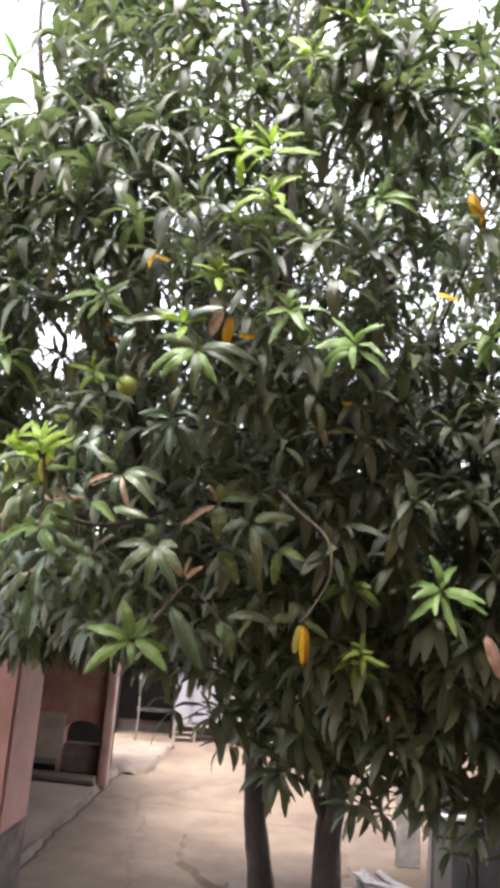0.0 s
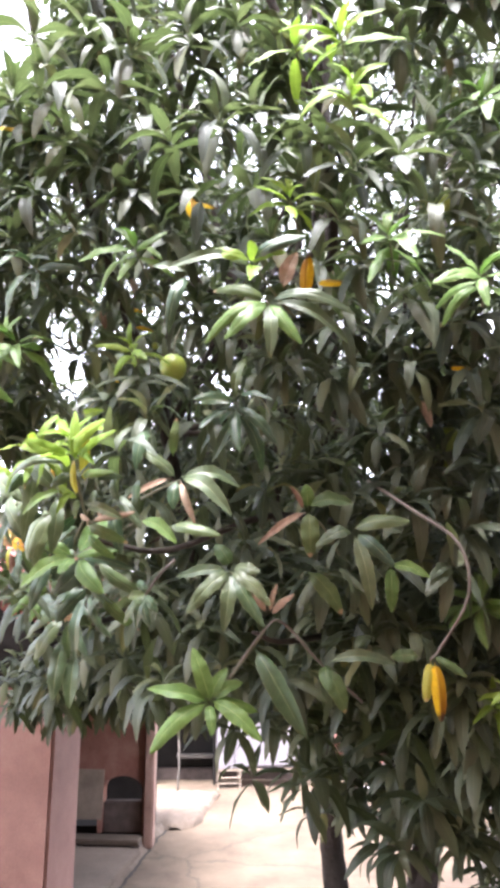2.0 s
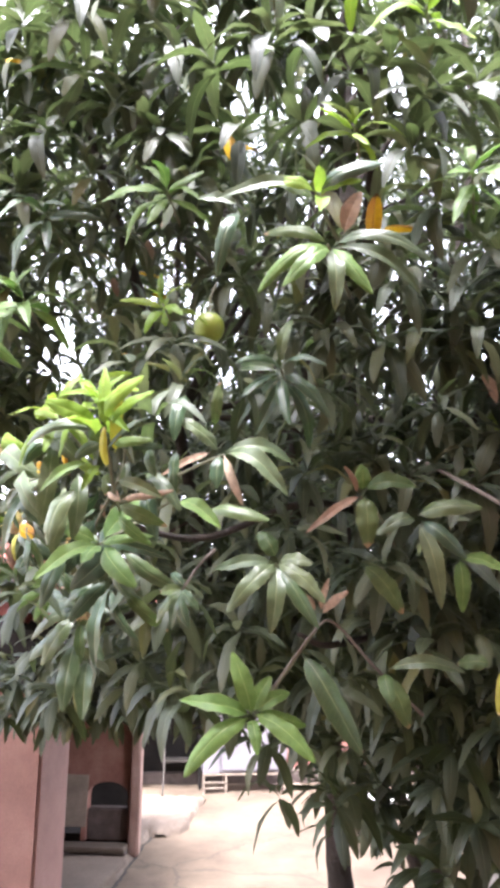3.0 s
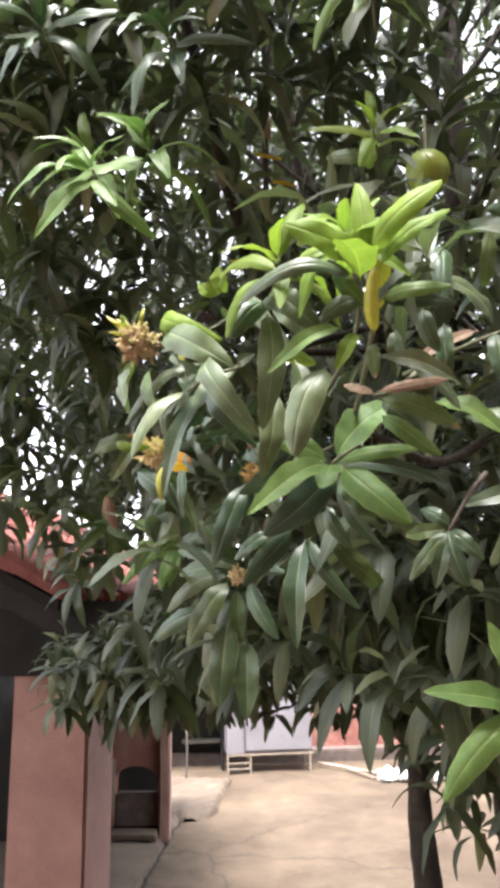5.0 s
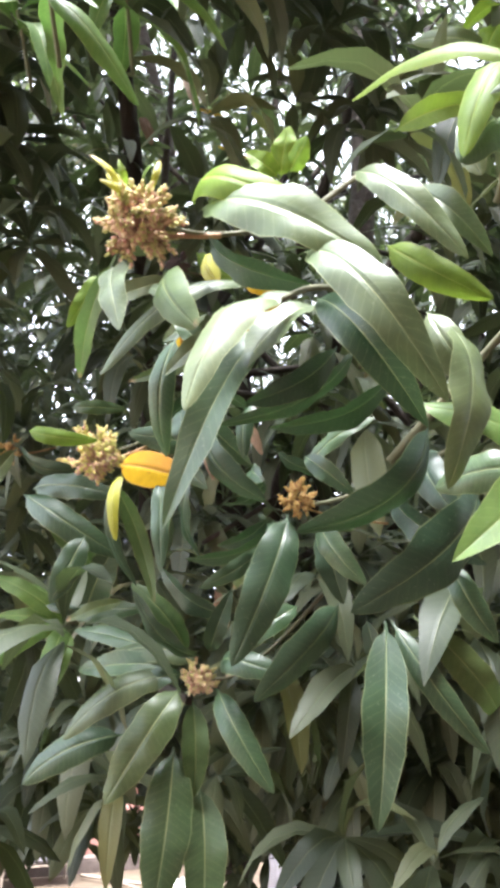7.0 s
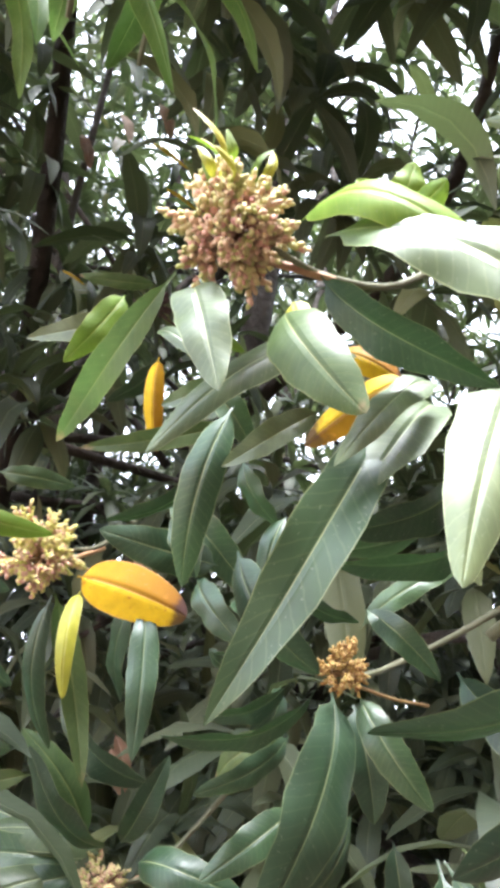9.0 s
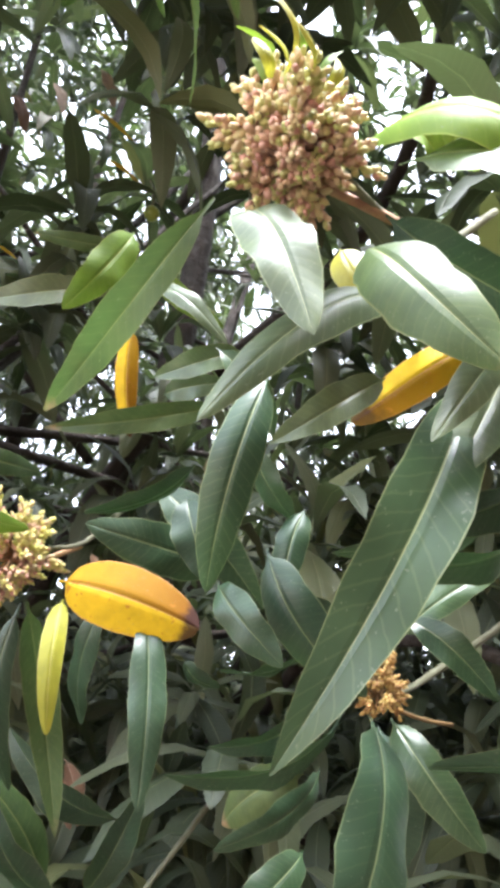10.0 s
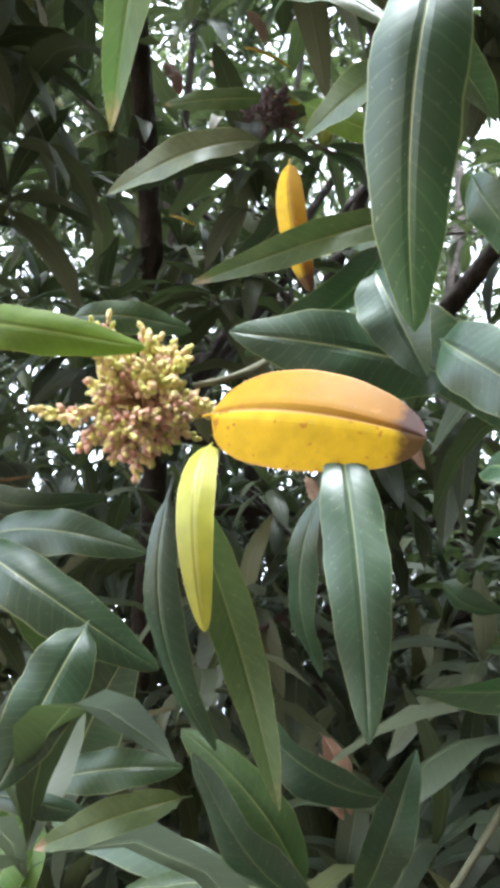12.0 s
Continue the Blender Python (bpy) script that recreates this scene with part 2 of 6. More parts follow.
PALEPINK = rough_surface("sun_faded_pink_paint", [(0.25, (0.22, 0.13, 0.10)), (0.55, (0.30, 0.19, 0.15)), (0.8, (0.38, 0.26, 0.21))], 2.6, 60, 0.8, 0.3, 0.005)
BLOTCHED = rough_surface("blotched_red_render", [(0.22, (0.10, 0.055, 0.045)), (0.42, (0.22, 0.085, 0.065)), (0.6, (0.30, 0.15, 0.12)), (0.78, (0.42, 0.34, 0.30))], 2.4, 30, 0.9, 0.7, 0.02)
WHITE = rough_surface("scuffed_white_enamel", [(0.2, (0.17, 0.155, 0.165)), (0.6, (0.23, 0.215, 0.23)), (0.9, (0.29, 0.275, 0.285))], 1.8, 60, 0.45, 0.1, 0.002)
GREYRENDER = rough_surface("grey_cement_render", [(0.25, (0.13, 0.12, 0.11)), (0.6, (0.23, 0.21, 0.19)), (0.8, (0.30, 0.28, 0.25))], 2.0, 45, 0.9, 0.4, 0.006)
TANKGREY = rough_surface("dark_wet_cement", [(0.25, (0.016, 0.015, 0.015)), (0.6, (0.034, 0.031, 0.029)), (0.8, (0.06, 0.054, 0.048))], 2.5, 45, 0.85, 0.4, 0.006)
PALEWOOD = rough_surface("bleached_plank", [(0.3, (0.13, 0.115, 0.10)), (0.7, (0.31, 0.285, 0.25))], 5.0, 70, 0.8, 0.5, 0.004)
LITTER = rough_surface("white_plastic_litter", [(0.3, (0.62, 0.62, 0.60)), (0.7, (0.82, 0.82, 0.80))], 10, 60, 0.5, 0.3, 0.004)


# ---- mesh helpers ----
def part(name, bm, material, parent=None, label="", smooth=False):
    """Links a bmesh as one mesh object, under a thing or a part."""
    me = bpy.data.meshes.new(name)
    bm.to_mesh(me)
    bm.free()
    if smooth:
        for p in me.polygons:
            p.use_smooth = True
    me.materials.append(material)
    ob = new(name, me)
    if parent is not None:
        ob.parent = parent
    if label:
        tagged(ob, label)
    return ob


def thing(name, label, category, at=(0, 0, 0), turn=0.0, kind="", group=""):
    ob = new(name)
    ob.empty_display_size = 0.1
    ob.matrix_basis = pose(*at, 0, 0, turn)
    return tagged(ob, label, category, group, kind)


def box(bm, x0, x1, y0, y1, z0, z1, bevel=0.0, m=None):
    made = bmesh.ops.create_cube(bm, size=1)["verts"]
    for v in made:
        v.co = Vector((x0 + (v.co.x + 0.5) * (x1 - x0), y0 + (v.co.y + 0.5) * (y1 - y0), z0 + (v.co.z + 0.5) * (z1 - z0)))
    if bevel:
        edges = list({e for v in made for e in v.link_edges})
        made = bmesh.ops.bevel(bm, geom=edges, offset=bevel, segments=2, affect="EDGES")["verts"]
    if m is not None:
        bmesh.ops.transform(bm, matrix=m, verts=made)
    return bm


def tube(bm, pts, radii, sides=8, wobble=0.0, seed=1):
    """A closed tapering tube through the given places."""
    rng = random.Random(seed)
    pts = [Vector(p) for p in pts]
    rings, side = [], Vector((1, 0, 0))
    for i, p in enumerate(pts):
        along = (pts[min(i + 1, len(pts) - 1)] - pts[max(i - 1, 0)]).normalized()
        side = (side - along * side.dot(along))
        side = side.normalized() if side.length > 1e-4 else along.orthogonal().normalized()
        up = along.cross(side)
        ring = []
        for k in range(sides):
            a = 2 * math.pi * k / sides
            r = radii[i] * (1 + wobble * rng.uniform(-1, 1))
            ring.append(bm.verts.new(p + (side * math.cos(a) + up * math.sin(a)) * r))
        rings.append(ring)
    for a, b in zip(rings, rings[1:]):
        for k in range(sides):
            bm.faces.new((a[k], a[(k + 1) % sides], b[(k + 1) % sides], b[k]))
    bm.faces.new(rings[0][::-1])
    bm.faces.new(rings[-1])
    return bm


def smooth_line(pts, steps=5):
    """Catmull-Rom points through a few places."""
    pts = [Vector(p) for p in pts]
    ext = [pts[0] * 2 - pts[1], *pts, pts[-1] * 2 - pts[-2]]
    out = []
    for i in range(1, len(ext) - 2):
        a, b, c, d = ext[i - 1 : i + 3]
        for s in range(steps):
            t = s / steps
            out.append(0.5 * (2 * b + (c - a) * t + (2 * a - 5 * b + 4 * c - d) * t * t + (3 * b - a - 3 * c + d) * t**3))
    return out + [pts[-1]]


def limb(name, pts, r0, r1, parent, material=None, sides=9, wobble=0.06, seed=1, label=""):
    line = smooth_line(pts)
    n = len(line) - 1
    bm = tube(bmesh.new(), line, [r0 + (r1 - r0) * (i / n) ** 0.8 for i in range(n + 1)], sides, wobble, seed)
    return part(name, bm, material or BARK, parent, label, smooth=True)


# ---- ground and yard ----
bm = bmesh.new()
bmesh.ops.create_grid(bm, x_segments=60, y_segments=60, size=400)
for v in bm.verts:
    v.co.z = -0.06
ground = tagged(part("ground", bm, EARTH), "packed brown earth round the yard", "ground", kind="structure")

bm = bmesh.new()
bmesh.ops.create_grid(bm, x_segments=90, y_segments=120, size=1)
for v in bm.verts:
    v.co.x, v.co.y = 2.5 + v.co.x * 7.5, 7.0 + v.co.y * 11.0
    v.co.z = 0.035 * noise.noise(Vector((v.co.x * 0.5, v.co.y * 0.5, 3))) + 0.012 * noise.noise(Vector((v.co.x * 2.1, v.co.y * 2.1, 8)))
yard = tagged(part("pavement", bm, CONCRETE, smooth=True), "pale worn concrete yard, cracked and dusty", "pavement", kind="structure")


def kerb_x(y):
    return -1.72 + (y - 8.7) * 0.172


# raised screed apron along the house, with a ragged edge
rng = random.Random(5)
bm = bmesh.new()
rows = []
for i in range(161):
    y = i * 0.1
    e = kerb_x(y) + 0.06 * noise.noise(Vector((y * 1.3, 2, 0))) + 0.03 * noise.noise(Vector((y * 5.0, 7, 0)))
    rows.append([bm.verts.new((x, y, z)) for x, z in ((-9, 0.10), (e - 0.35, 0.075 + 0.02 * noise.noise(Vector((y, 5, 1)))), (e - 0.05, 0.055), (e + 0.05, -0.03))])
for a, b in zip(rows, rows[1:]):
    for k in range(3):
        bm.faces.new((a[k], a[k + 1], b[k + 1], b[k]))
apron = tagged(part("pavement_apron", bm, APRON), "raised cement apron beside the house, ragged edge", "pavement", kind="structure")

# dark ragged strip along the apron's foot
bm = bmesh.new()
rows = []
for i in range(241):
    y = 5.0 + i * 0.04
    e = kerb_x(y) + 0.06 * noise.noise(Vector((y * 1.3, 2, 0))) + 0.03 * noise.noise(Vector((y * 5.0, 7, 0))) + 0.03
    wide = 0.035 + 0.03 * noise.noise(Vector((y * 3.1, 1, 4))) + 0.02 * noise.noise(Vector((y * 11.0, 6, 4)))
    z = 0.035 * noise.noise(Vector((e * 0.5, y * 0.5, 3))) + 0.012 * noise.noise(Vector((e * 2.1, y * 2.1, 8)))
    rows.append([bm.verts.new((e - 0.03, y, z - 0.02)), bm.verts.new((e + wide * 0.4, y, z + 0.012)), bm.verts.new((e + 0.03 + max(0.0, wide), y, z - 0.01))])
for a, b in zip(rows, rows[1:]):
    for k in range(2):
        bm.faces.new((a[k], a[k + 1], b[k + 1], b[k]))
tagged(part("pavement_edge_strip", bm, EDGE_DARK, smooth=True), "dark ragged strip along the apron's foot", "gutter", kind="structure")

# smeared hump of concrete at the apron's far end
bm = bmesh.new()
bmesh.ops.create_grid(bm, x_segments=48, y_segments=60, size=1)
for v in bm.verts:
    r = math.hypot(v.co.x**3, v.co.y**3) ** 0.333 * (1 + 0.22 * noise.noise(v.co * 2.5) + 0.08 * noise.noise(v.co * 9))
    z = 0.12 * max(0.0, 1 - r**9) - 0.05 * (r > 1)
    v.co = Vector((-0.62 + v.co.x * 0.50 + v.co.y * 0.22, 14.7 + v.co.y * 1.25, z + 0.022 * noise.noise(v.co * 4)))
tagged(part("pavement_hump", bm, APRON, smooth=True), "hump of pale cement smeared over the yard", "pavement", kind="structure")

# thin broken topping over the older slab
bm = bmesh.new()
ring = []
for i in range(72):
    a = 2 * math.pi * i / 72
    r = 1 + 0.20 * noise.noise(Vector((math.cos(a) * 1.6, math.sin(a) * 1.6, 3))) + 0.07 * noise.noise(Vector((math.cos(a) * 6, math.sin(a) * 6, 9)))
    ring.append((1.15 + 1.0 * r * math.cos(a), 9.85 + 1.05 * r * math.sin(a)))
top = [bm.verts.new((x, y, 0.038)) for x, y in ring]
bm.faces.new(top)
low = [bm.verts.new((1.15 + (x - 1.15) * 1.12, 9.85 + (y - 9.85) * 1.12, -0.03)) for x, y in ring]
for i in range(72):
    bm.faces.new((top[i], low[i], low[(i + 1) % 72], top[(i + 1) % 72]))
tagged(part("pavement_topping", bm, CONCRETE), "thin broken cement topping on the yard", "pavement", kind="structure")

# ---- house with veranda: pillars, wall, tiled roof ----
HOUSE_TURN = -12.0
house = thing("house", "pink painted house with a red clay-tiled veranda roof", "house", (-1.68, 7.55, 0.0), HOUSE_TURN)


def pillar(y):
    bm = box(bmesh.new(), -0.27, 0.27, y - 0.30, y + 0.30, 0.92, 2.62, 0.02)
    part("pillar", bm, PINK, house, "square pink painted pillar")
    bm = box(bmesh.new(), -0.272, 0.272, y - 0.302, y + 0.302, 0.0, 0.918, 0.02)
    part("plinth", bm, PLINTH, house, "dark stained pillar base")


pillar(0.0)
# veranda wall, beams and ceiling carry their shade as near-black colour
part("wall", box(bmesh.new(), -2.6, -2.35, -1.2, 5.2, 0.0, 4.4), SOOT_AND_SHADE, house, "veranda wall coloured near black for its shade")
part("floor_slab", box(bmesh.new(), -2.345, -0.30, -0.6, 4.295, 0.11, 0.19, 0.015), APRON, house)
part("beam", box(bmesh.new(), -0.26, 0.26, -0.6, 4.29, 2.623, 3.05, 0.01), SOOT_AND_SHADE, house)
part("beam", box(bmesh.new(), -2.345, -0.263, -0.28, 0.22, 2.623, 3.05, 0.01), SOOT_AND_SHADE, house)
part("ceiling", box(bmesh.new(), -2.345, -0.263, 0.224, 4.295, 2.70, 2.75), SOOT_AND_SHADE, house)
# roof deck and barrel tiles falling towards the yard
SLOPE = 0.49
bm = bmesh.new()
x0, z0, x1 = 0.42, 3.10, -3.4
top = [bm.verts.new((x, y, z0 + (x0 - x) * SLOPE + d)) for d in (0.0, -0.05) for x in (x0, x1) for y in (-1.35, 4.8)]
for f in ((0, 1, 3, 2), (4, 6, 7, 5), (0, 4, 5, 1), (2, 3, 7, 6), (0, 2, 6, 4), (1, 5, 7, 3)):
    bm.faces.new([top[i] for i in f])
# deck and verge board: eave shade put into the colour
part("roof_deck", bm, SOOT_AND_SHADE, house)
part("verge_board", box(bmesh.new(), -3.6, 0.30, -0.02, 0.02, -0.16, -0.03, 0.008), SOOT_AND_SHADE, house).matrix_basis = pose(0.42, -1.30, 3.08, 0, math.degrees(math.atan(SLOPE)), 0)


def tile_mesh():
    bm = bmesh.new()
    ring = []
    for e in (0, 1):
        row = []
        for k in range(7):
            a = math.pi * k / 6
            r = 0.085 - 0.012 * (1 - e)
            row.append(bm.verts.new((-e * 0.40, -math.cos(a) * r, math.sin(a) * r * 0.75)))
        ring.append(row)
    for k in range(6):
        bm.faces.new((ring[0][k], ring[0][k + 1], ring[1][k + 1], ring[1][k]))
    bmesh.ops.solidify(bm, geom=bm.faces[:], thickness=0.014)
    me = bpy.data.meshes.new("roof_tile")
    bm.to_mesh(me)
    bm.free()
    me.materials.append(TILE)
    return me


# ---- outhouse with a sooty hearth ----
outhouse = thing("outhouse", "small faded red cooking outhouse with a sooty arched hearth", "outhouse", (-1.90, 12.75, 0.0), -8)
bm = bmesh.new()
W, H = 0.92, 1.9
prof = [(-W, 0.165), (-W, H), (0.80, H), (0.80, 0.165), (0.77, 0.165), (0.77, 0.74)]
prof += [(0.48 + 0.29 * math.cos(a), 0.74 + 0.19 * math.sin(a)) for a in [math.pi * k / 12 for k in range(1, 12)]]
prof += [(0.19, 0.74), (0.19, 0.165), (0.12, 0.165), (0.12, 0.38), (-0.55, 0.38), (-0.55, 0.165)]
lo = [bm.verts.new((x, 0, z)) for x, z in prof]
face = bm.faces.new(lo)
ext = bmesh.ops.extrude_face_region(bm, geom=[face])
bmesh.ops.translate(bm, verts=[v for v in ext["geom"] if isinstance(v, bmesh.types.BMVert)], vec=(0, 0.22, 0))
bmesh.ops.recalc_face_normals(bm, faces=bm.faces)
part("wall", bm, REDWALL, outhouse, "faded red rendered front with an arched opening")
part("hearth_back", box(bmesh.new(), -0.9, 0.78, 0.9, 1.0, 0.0, 1.9), SOOT_AND_SHADE, outhouse)
part("hearth_floor", box(bmesh.new(), -0.9, 0.78, 0.23, 0.895, 0.0, 0.20), SOOT_AND_SHADE, outhouse)
part("hearth_block", box(bmesh.new(), 0.20, 0.76, 0.03, 0.21, 0.167, 0.58, 0.02), MORTAR, outhouse, "smoke-stained block in the hearth mouth")
part("side_post", box(bmesh.new(), 0.804, 0.945, -0.10, 0.10, 0.0, 1.85, 0.02), PALEPINK, outhouse, "pale pink end post")
part("step", box(bmesh.new(), -W - 0.3, 0.80, -0.32, -0.004, 0.095, 0.162, 0.015), APRON, outhouse, "low cement step")
part("step_base", box(bmesh.new(), -W - 0.3, 0.80, -0.25, -0.004, 0.0, 0.092), MORTAR, outhouse)
part("roof", box(bmesh.new(), -W - 0.2, W + 0.12, -0.3, 1.2, 1.91, 1.97, 0.01), DARKWOOD, outhouse)
board = tagged(part("leaning_board", box(bmesh.new(), -0.26, 0.20, -0.012, 0.012, 0, 0.66, 0.006), WOOD), "weathered grey board leaning on the outhouse", "board")
board.matrix_basis = pose(-1.905, 12.67, 0.36, -5, 0, -8)

# ---- white cabinet on a steel stand ----
cabinet = thing("cabinet", "scuffed white metal cabinet on a low wooden stand", "cabinet", (0.62, 16.35, 0.0), 2)
part("body", box(bmesh.new(), -0.28, 1.0, 0.0, 0.6, 0.36, 1.75, 0.015), WHITE, cabinet)
part("door", box(bmesh.new(), -0.24, 0.98, -0.03, -0.003, 0.40, 1.72, 0.012), WHITE, cabinet, "pale lavender white door")
part("side_panel", box(bmesh.new(), -0.60, -0.284, -0.05, 0.5, 0.36, 1.75, 0.012), WHITE, cabinet)
for x in (-0.58, -0.16, 0.95):
    for y in (-0.04, 0.52):
        part("leg", tube(bmesh.new(), [(x, y, 0), (x, y, 0.36)], [0.02, 0.02], 8), WOOD, cabinet)
for z in (0.10, 0.20, 0.33):
    part("rail", tube(bmesh.new(), [(-0.58, -0.04, z), (-0.16, -0.04, z)], [0.013, 0.013], 6), WOOD, cabinet)
part("base_rail", box(bmesh.new(), -0.6, 1.02, -0.06, -0.052, 0.325, 0.358), WOOD, cabinet)

# ---- unseen wall and roof added to block front light; terrace the walk starts from ----
tagged(part("light_block_wall", box(bmesh.new(), -9, 9.5, -2.1, -1.8, 0.0, 10.6), PINK), "unseen tall pink wall added behind the terrace to block front light", "wall", kind="structure")
tagged(part("light_block_roof", box(bmesh.new(), -9, 9.5, -6.0, 0.0, 10.604, 10.8, 0.02), GREYRENDER), "unseen cement roof slab added to block front light", "roof", kind="structure")
tagged(part("terrace", box(bmesh.new(), -3.2, 2.6, -1.796, 3.3, 1.38, 1.55, 0.02), APRON), "plain cement terrace slab", "terrace", kind="structure")
tagged(part("terrace_base", box(bmesh.new(), -3.1, 2.5, -1.79, 3.2, -0.05, 1.376), GREYRENDER), "plain cement base under the terrace", "wall", kind="structure")

# ---- boundary walls that close the yard ----
wall_back = tagged(part("wall_back", box(bmesh.new(), -9, 13, 17.6, 17.9, -0.05, 2.1), MORTAR), "low wall with blotched red and pink render", "wall", kind="structure")
bm = bmesh.new()
bmesh.ops.create_grid(bm, x_segments=180, y_segments=24, size=1)
for v in bm.verts:
    x, z = 2.0 + v.co.x * 9.0, 1.02 + v.co.y * 1.06
    v.co = Vector((x, 17.57 + 0.03 * noise.noise(Vector((x * 3, z * 3, 1))) + 0.02 * noise.noise(Vector((x * 9, z * 9, 4))), z))
part("render_coat", bm, BLOTCHED, wall_back, smooth=True)
shed = thing("shed", "lean-to shed against the back wall, coloured dark for inner shade", "shed", (-0.58, 16.7, 0.0), 0)
# shed panels near black, standing in for the shade inside
part("back", box(bmesh.new(), -0.62, 0.58, 0.62, 0.66, 0.0, 1.95), SOOT_AND_SHADE, shed)
part("side", box(bmesh.new(), -0.62, -0.58, 0.0, 0.616, 0.0, 1.95), SOOT_AND_SHADE, shed)
part("side", box(bmesh.new(), 0.54, 0.58, 0.0, 0.616, 0.0, 1.95), SOOT_AND_SHADE, shed)
part("roof", box(bmesh.new(), -0.72, 0.68, -0.25, 0.7, 1.955, 2.0, 0.01), DARKWOOD, shed)
part("shelf", box(bmesh.new(), -0.20, 0.535, 0.25, 0.55, 0.44, 0.50, 0.01), DARKWOOD, shed, "dusty plank shelf inside")
wall_side = tagged(part("wall_side", box(bmesh.new(), 9.2, 9.5, -5, 17.55, -0.05, 2.4), GREYRENDER), "grey cement boundary wall", "wall", kind="structure")

# dark bench-like sill before the back wall
tagged(part("footing", box(bmesh.new(), -2.4, 12, 17.2, 17.594, -0.04, 0.22, 0.03), MORTAR), "dark cement footing along the wall", "footing", kind="structure")

# ---- mango tree ----
tree = thing("mango_tree", "dense mango tree with glossy drooping leaves, fruit and flower heads", "tree", (0.75, 6.0, 0.0))
BASE = Vector((0.75, 6.0, 0.0))
tree_inv = Matrix.Translation(-BASE)


def grown(ob):
    """Puts a part made in world places under the tree."""
    ob.parent = tree
    ob.matrix_parent_inverse = tree_inv
    return ob


def blade(stations, across, wr, arch, fold, wave, phase, full=0.8, sway=0.0, curl=0.0):
    """Places and UVs of one leaf of unit length: x along, y across, z its upper side."""
    co, uv = [], []
    for i in range(stations):
        u = i / (stations - 1)
        u += (0.5 - 0.5 * math.cos(math.pi * u) - u) * 0.6
        s = max(0.0, (u - 0.06) / 0.94)
        half = 0.5 * wr * (s**0.62 * (1 - s) ** 0.9 / 0.362) ** full * (1 + (0.035 if wave else 0.006) * math.sin(u * 31 + phase)) if u > 0.06 else 0.0
        half = max(half, 0.006 if u < 0.99 else 0.0015)
        for k in range(across):
            v = k / (across - 1)
            y = (2 * v - 1) * half
            z = arch * 4 * u * (1 - u) * (1.3 - 0.55 * u) + fold * abs(y) - curl * y * y / max(half, 0.01) + wave * abs(y) * math.sin(u * 15 + phase + (1.3 if y > 0 else 0))
            co.append((u, y + sway * 4 * u * (1 - u), z))
            uv.append((u, v))
    quads = [(i * across + k, (i + 1) * across + k, (i + 1) * across + k + 1, i * across + k + 1) for i in range(stations - 1) for k in range(across - 1)]
    return co, uv, quads


LEAF_MESHES = {}


def leaf_mesh(kind, wr, arch, bent):
    key = (kind, round(wr * 40), round(arch * 25), bent)
    if key not in LEAF_MESHES:
        fold, curl = ((0.26, 0.0), (0.10, 0.42), (0.20, 0.30))[bent]
        shape = (0.85, 0.72, 0.78)[bent]
        if kind in ("yellow", "yellowgreen"):
            fold, curl, shape = -0.40, 0.0, 0.6
        co, uv, quads = blade(31 if fold < 0 else 19, 7, key[1] / 40, key[2] / 25, fold, 0.0 if fold < 0 else (0.16, 0.10, 0.20)[bent], bent * 2.1, shape, sway=(0.03, -0.045, 0.015)[bent], curl=curl)
        me = bpy.data.meshes.new("leaf")
        me.from_pydata(co, [], quads)
        layer = me.uv_layers.new(name="UVMap")
        for loop in me.loops:
            layer.data[loop.index].uv = uv[loop.vertex_index]
        for p in me.polygons:
            p.use_smooth = True
        me.materials.append(LEAF[kind])
        LEAF_MESHES[key] = me
    return LEAF_MESHES[key]


OUTWARD = Vector((-0.30, -1.0, 0.10)).normalized()
leaf_count = 0


def leaf(shoot, base, tip, wide, kind="mature", arch=0.08, roll=0.0, name="leaf"):
    """One leaf on a shoot, from its stalk to its tip; wide: its width in metres; roll: degrees about its rib."""
    global leaf_count
    leaf_count += 1
    base, tip = Vector(base), Vector(tip)
    x = tip - base
    long = x.length
    x.normalize()
    # the shade-coloured dark leaves also face down, to take less sky
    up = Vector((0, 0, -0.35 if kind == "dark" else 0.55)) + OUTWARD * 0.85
    z = up - x * up.dot(x)
    z.normalize()
    z = Matrix.Rotation(radians(roll), 3, x) @ z
    y = z.cross(x)
    ob = new(name, leaf_mesh(kind, min(0.62, max(0.14, wide / long)), arch, leaf_count % 3))
    ob.parent = shoot
    ob.matrix_parent_inverse = shoot.matrix_parent_inverse if shoot is tree else shoot.matrix_world.inverted()
    m = Matrix((x, y, z)).transposed().to_4x4()
    ob.matrix_basis = Matrix.Translation(base) @ m @ Matrix.Diagonal((long, long, long, 1))
    return ob


def shoot(pts, r0=0.004, r1=0.002, material=None, seed=1, name="shoot"):
    """A twig of the tree, which carries leaves."""
    line = smooth_line(pts, 4)
    n = len(line) - 1
    bm = tube(bmesh.new(), line, [r0 + (r1 - r0) * i / n for i in range(n + 1)], 7, 0.08, seed)
    return grown(part(name, bm, material or TWIG, smooth=True))


# trunks and limbs
def tree_limb(name, pts, r0, r1, seed, label=""):
    return grown(limb(name, pts, r0, r1, None, seed=seed, label=label))


tree_limb("trunk", [(0.76, 6.44, -0.1), (0.69, 6.44, 0.7), (0.65, 6.44, 0.95), (0.58, 6.44, 1.35), (0.545, 6.44, 1.7), (0.53, 6.42, 2.05), (0.46, 6.2, 2.8), (0.38, 5.95, 3.6), (0.2, 5.6, 4.6), (0.3, 5.5, 6.0), (0.5, 5.4, 7.9)], 0.135, 0.012, 1, "dark mango trunk, slightly leaning")
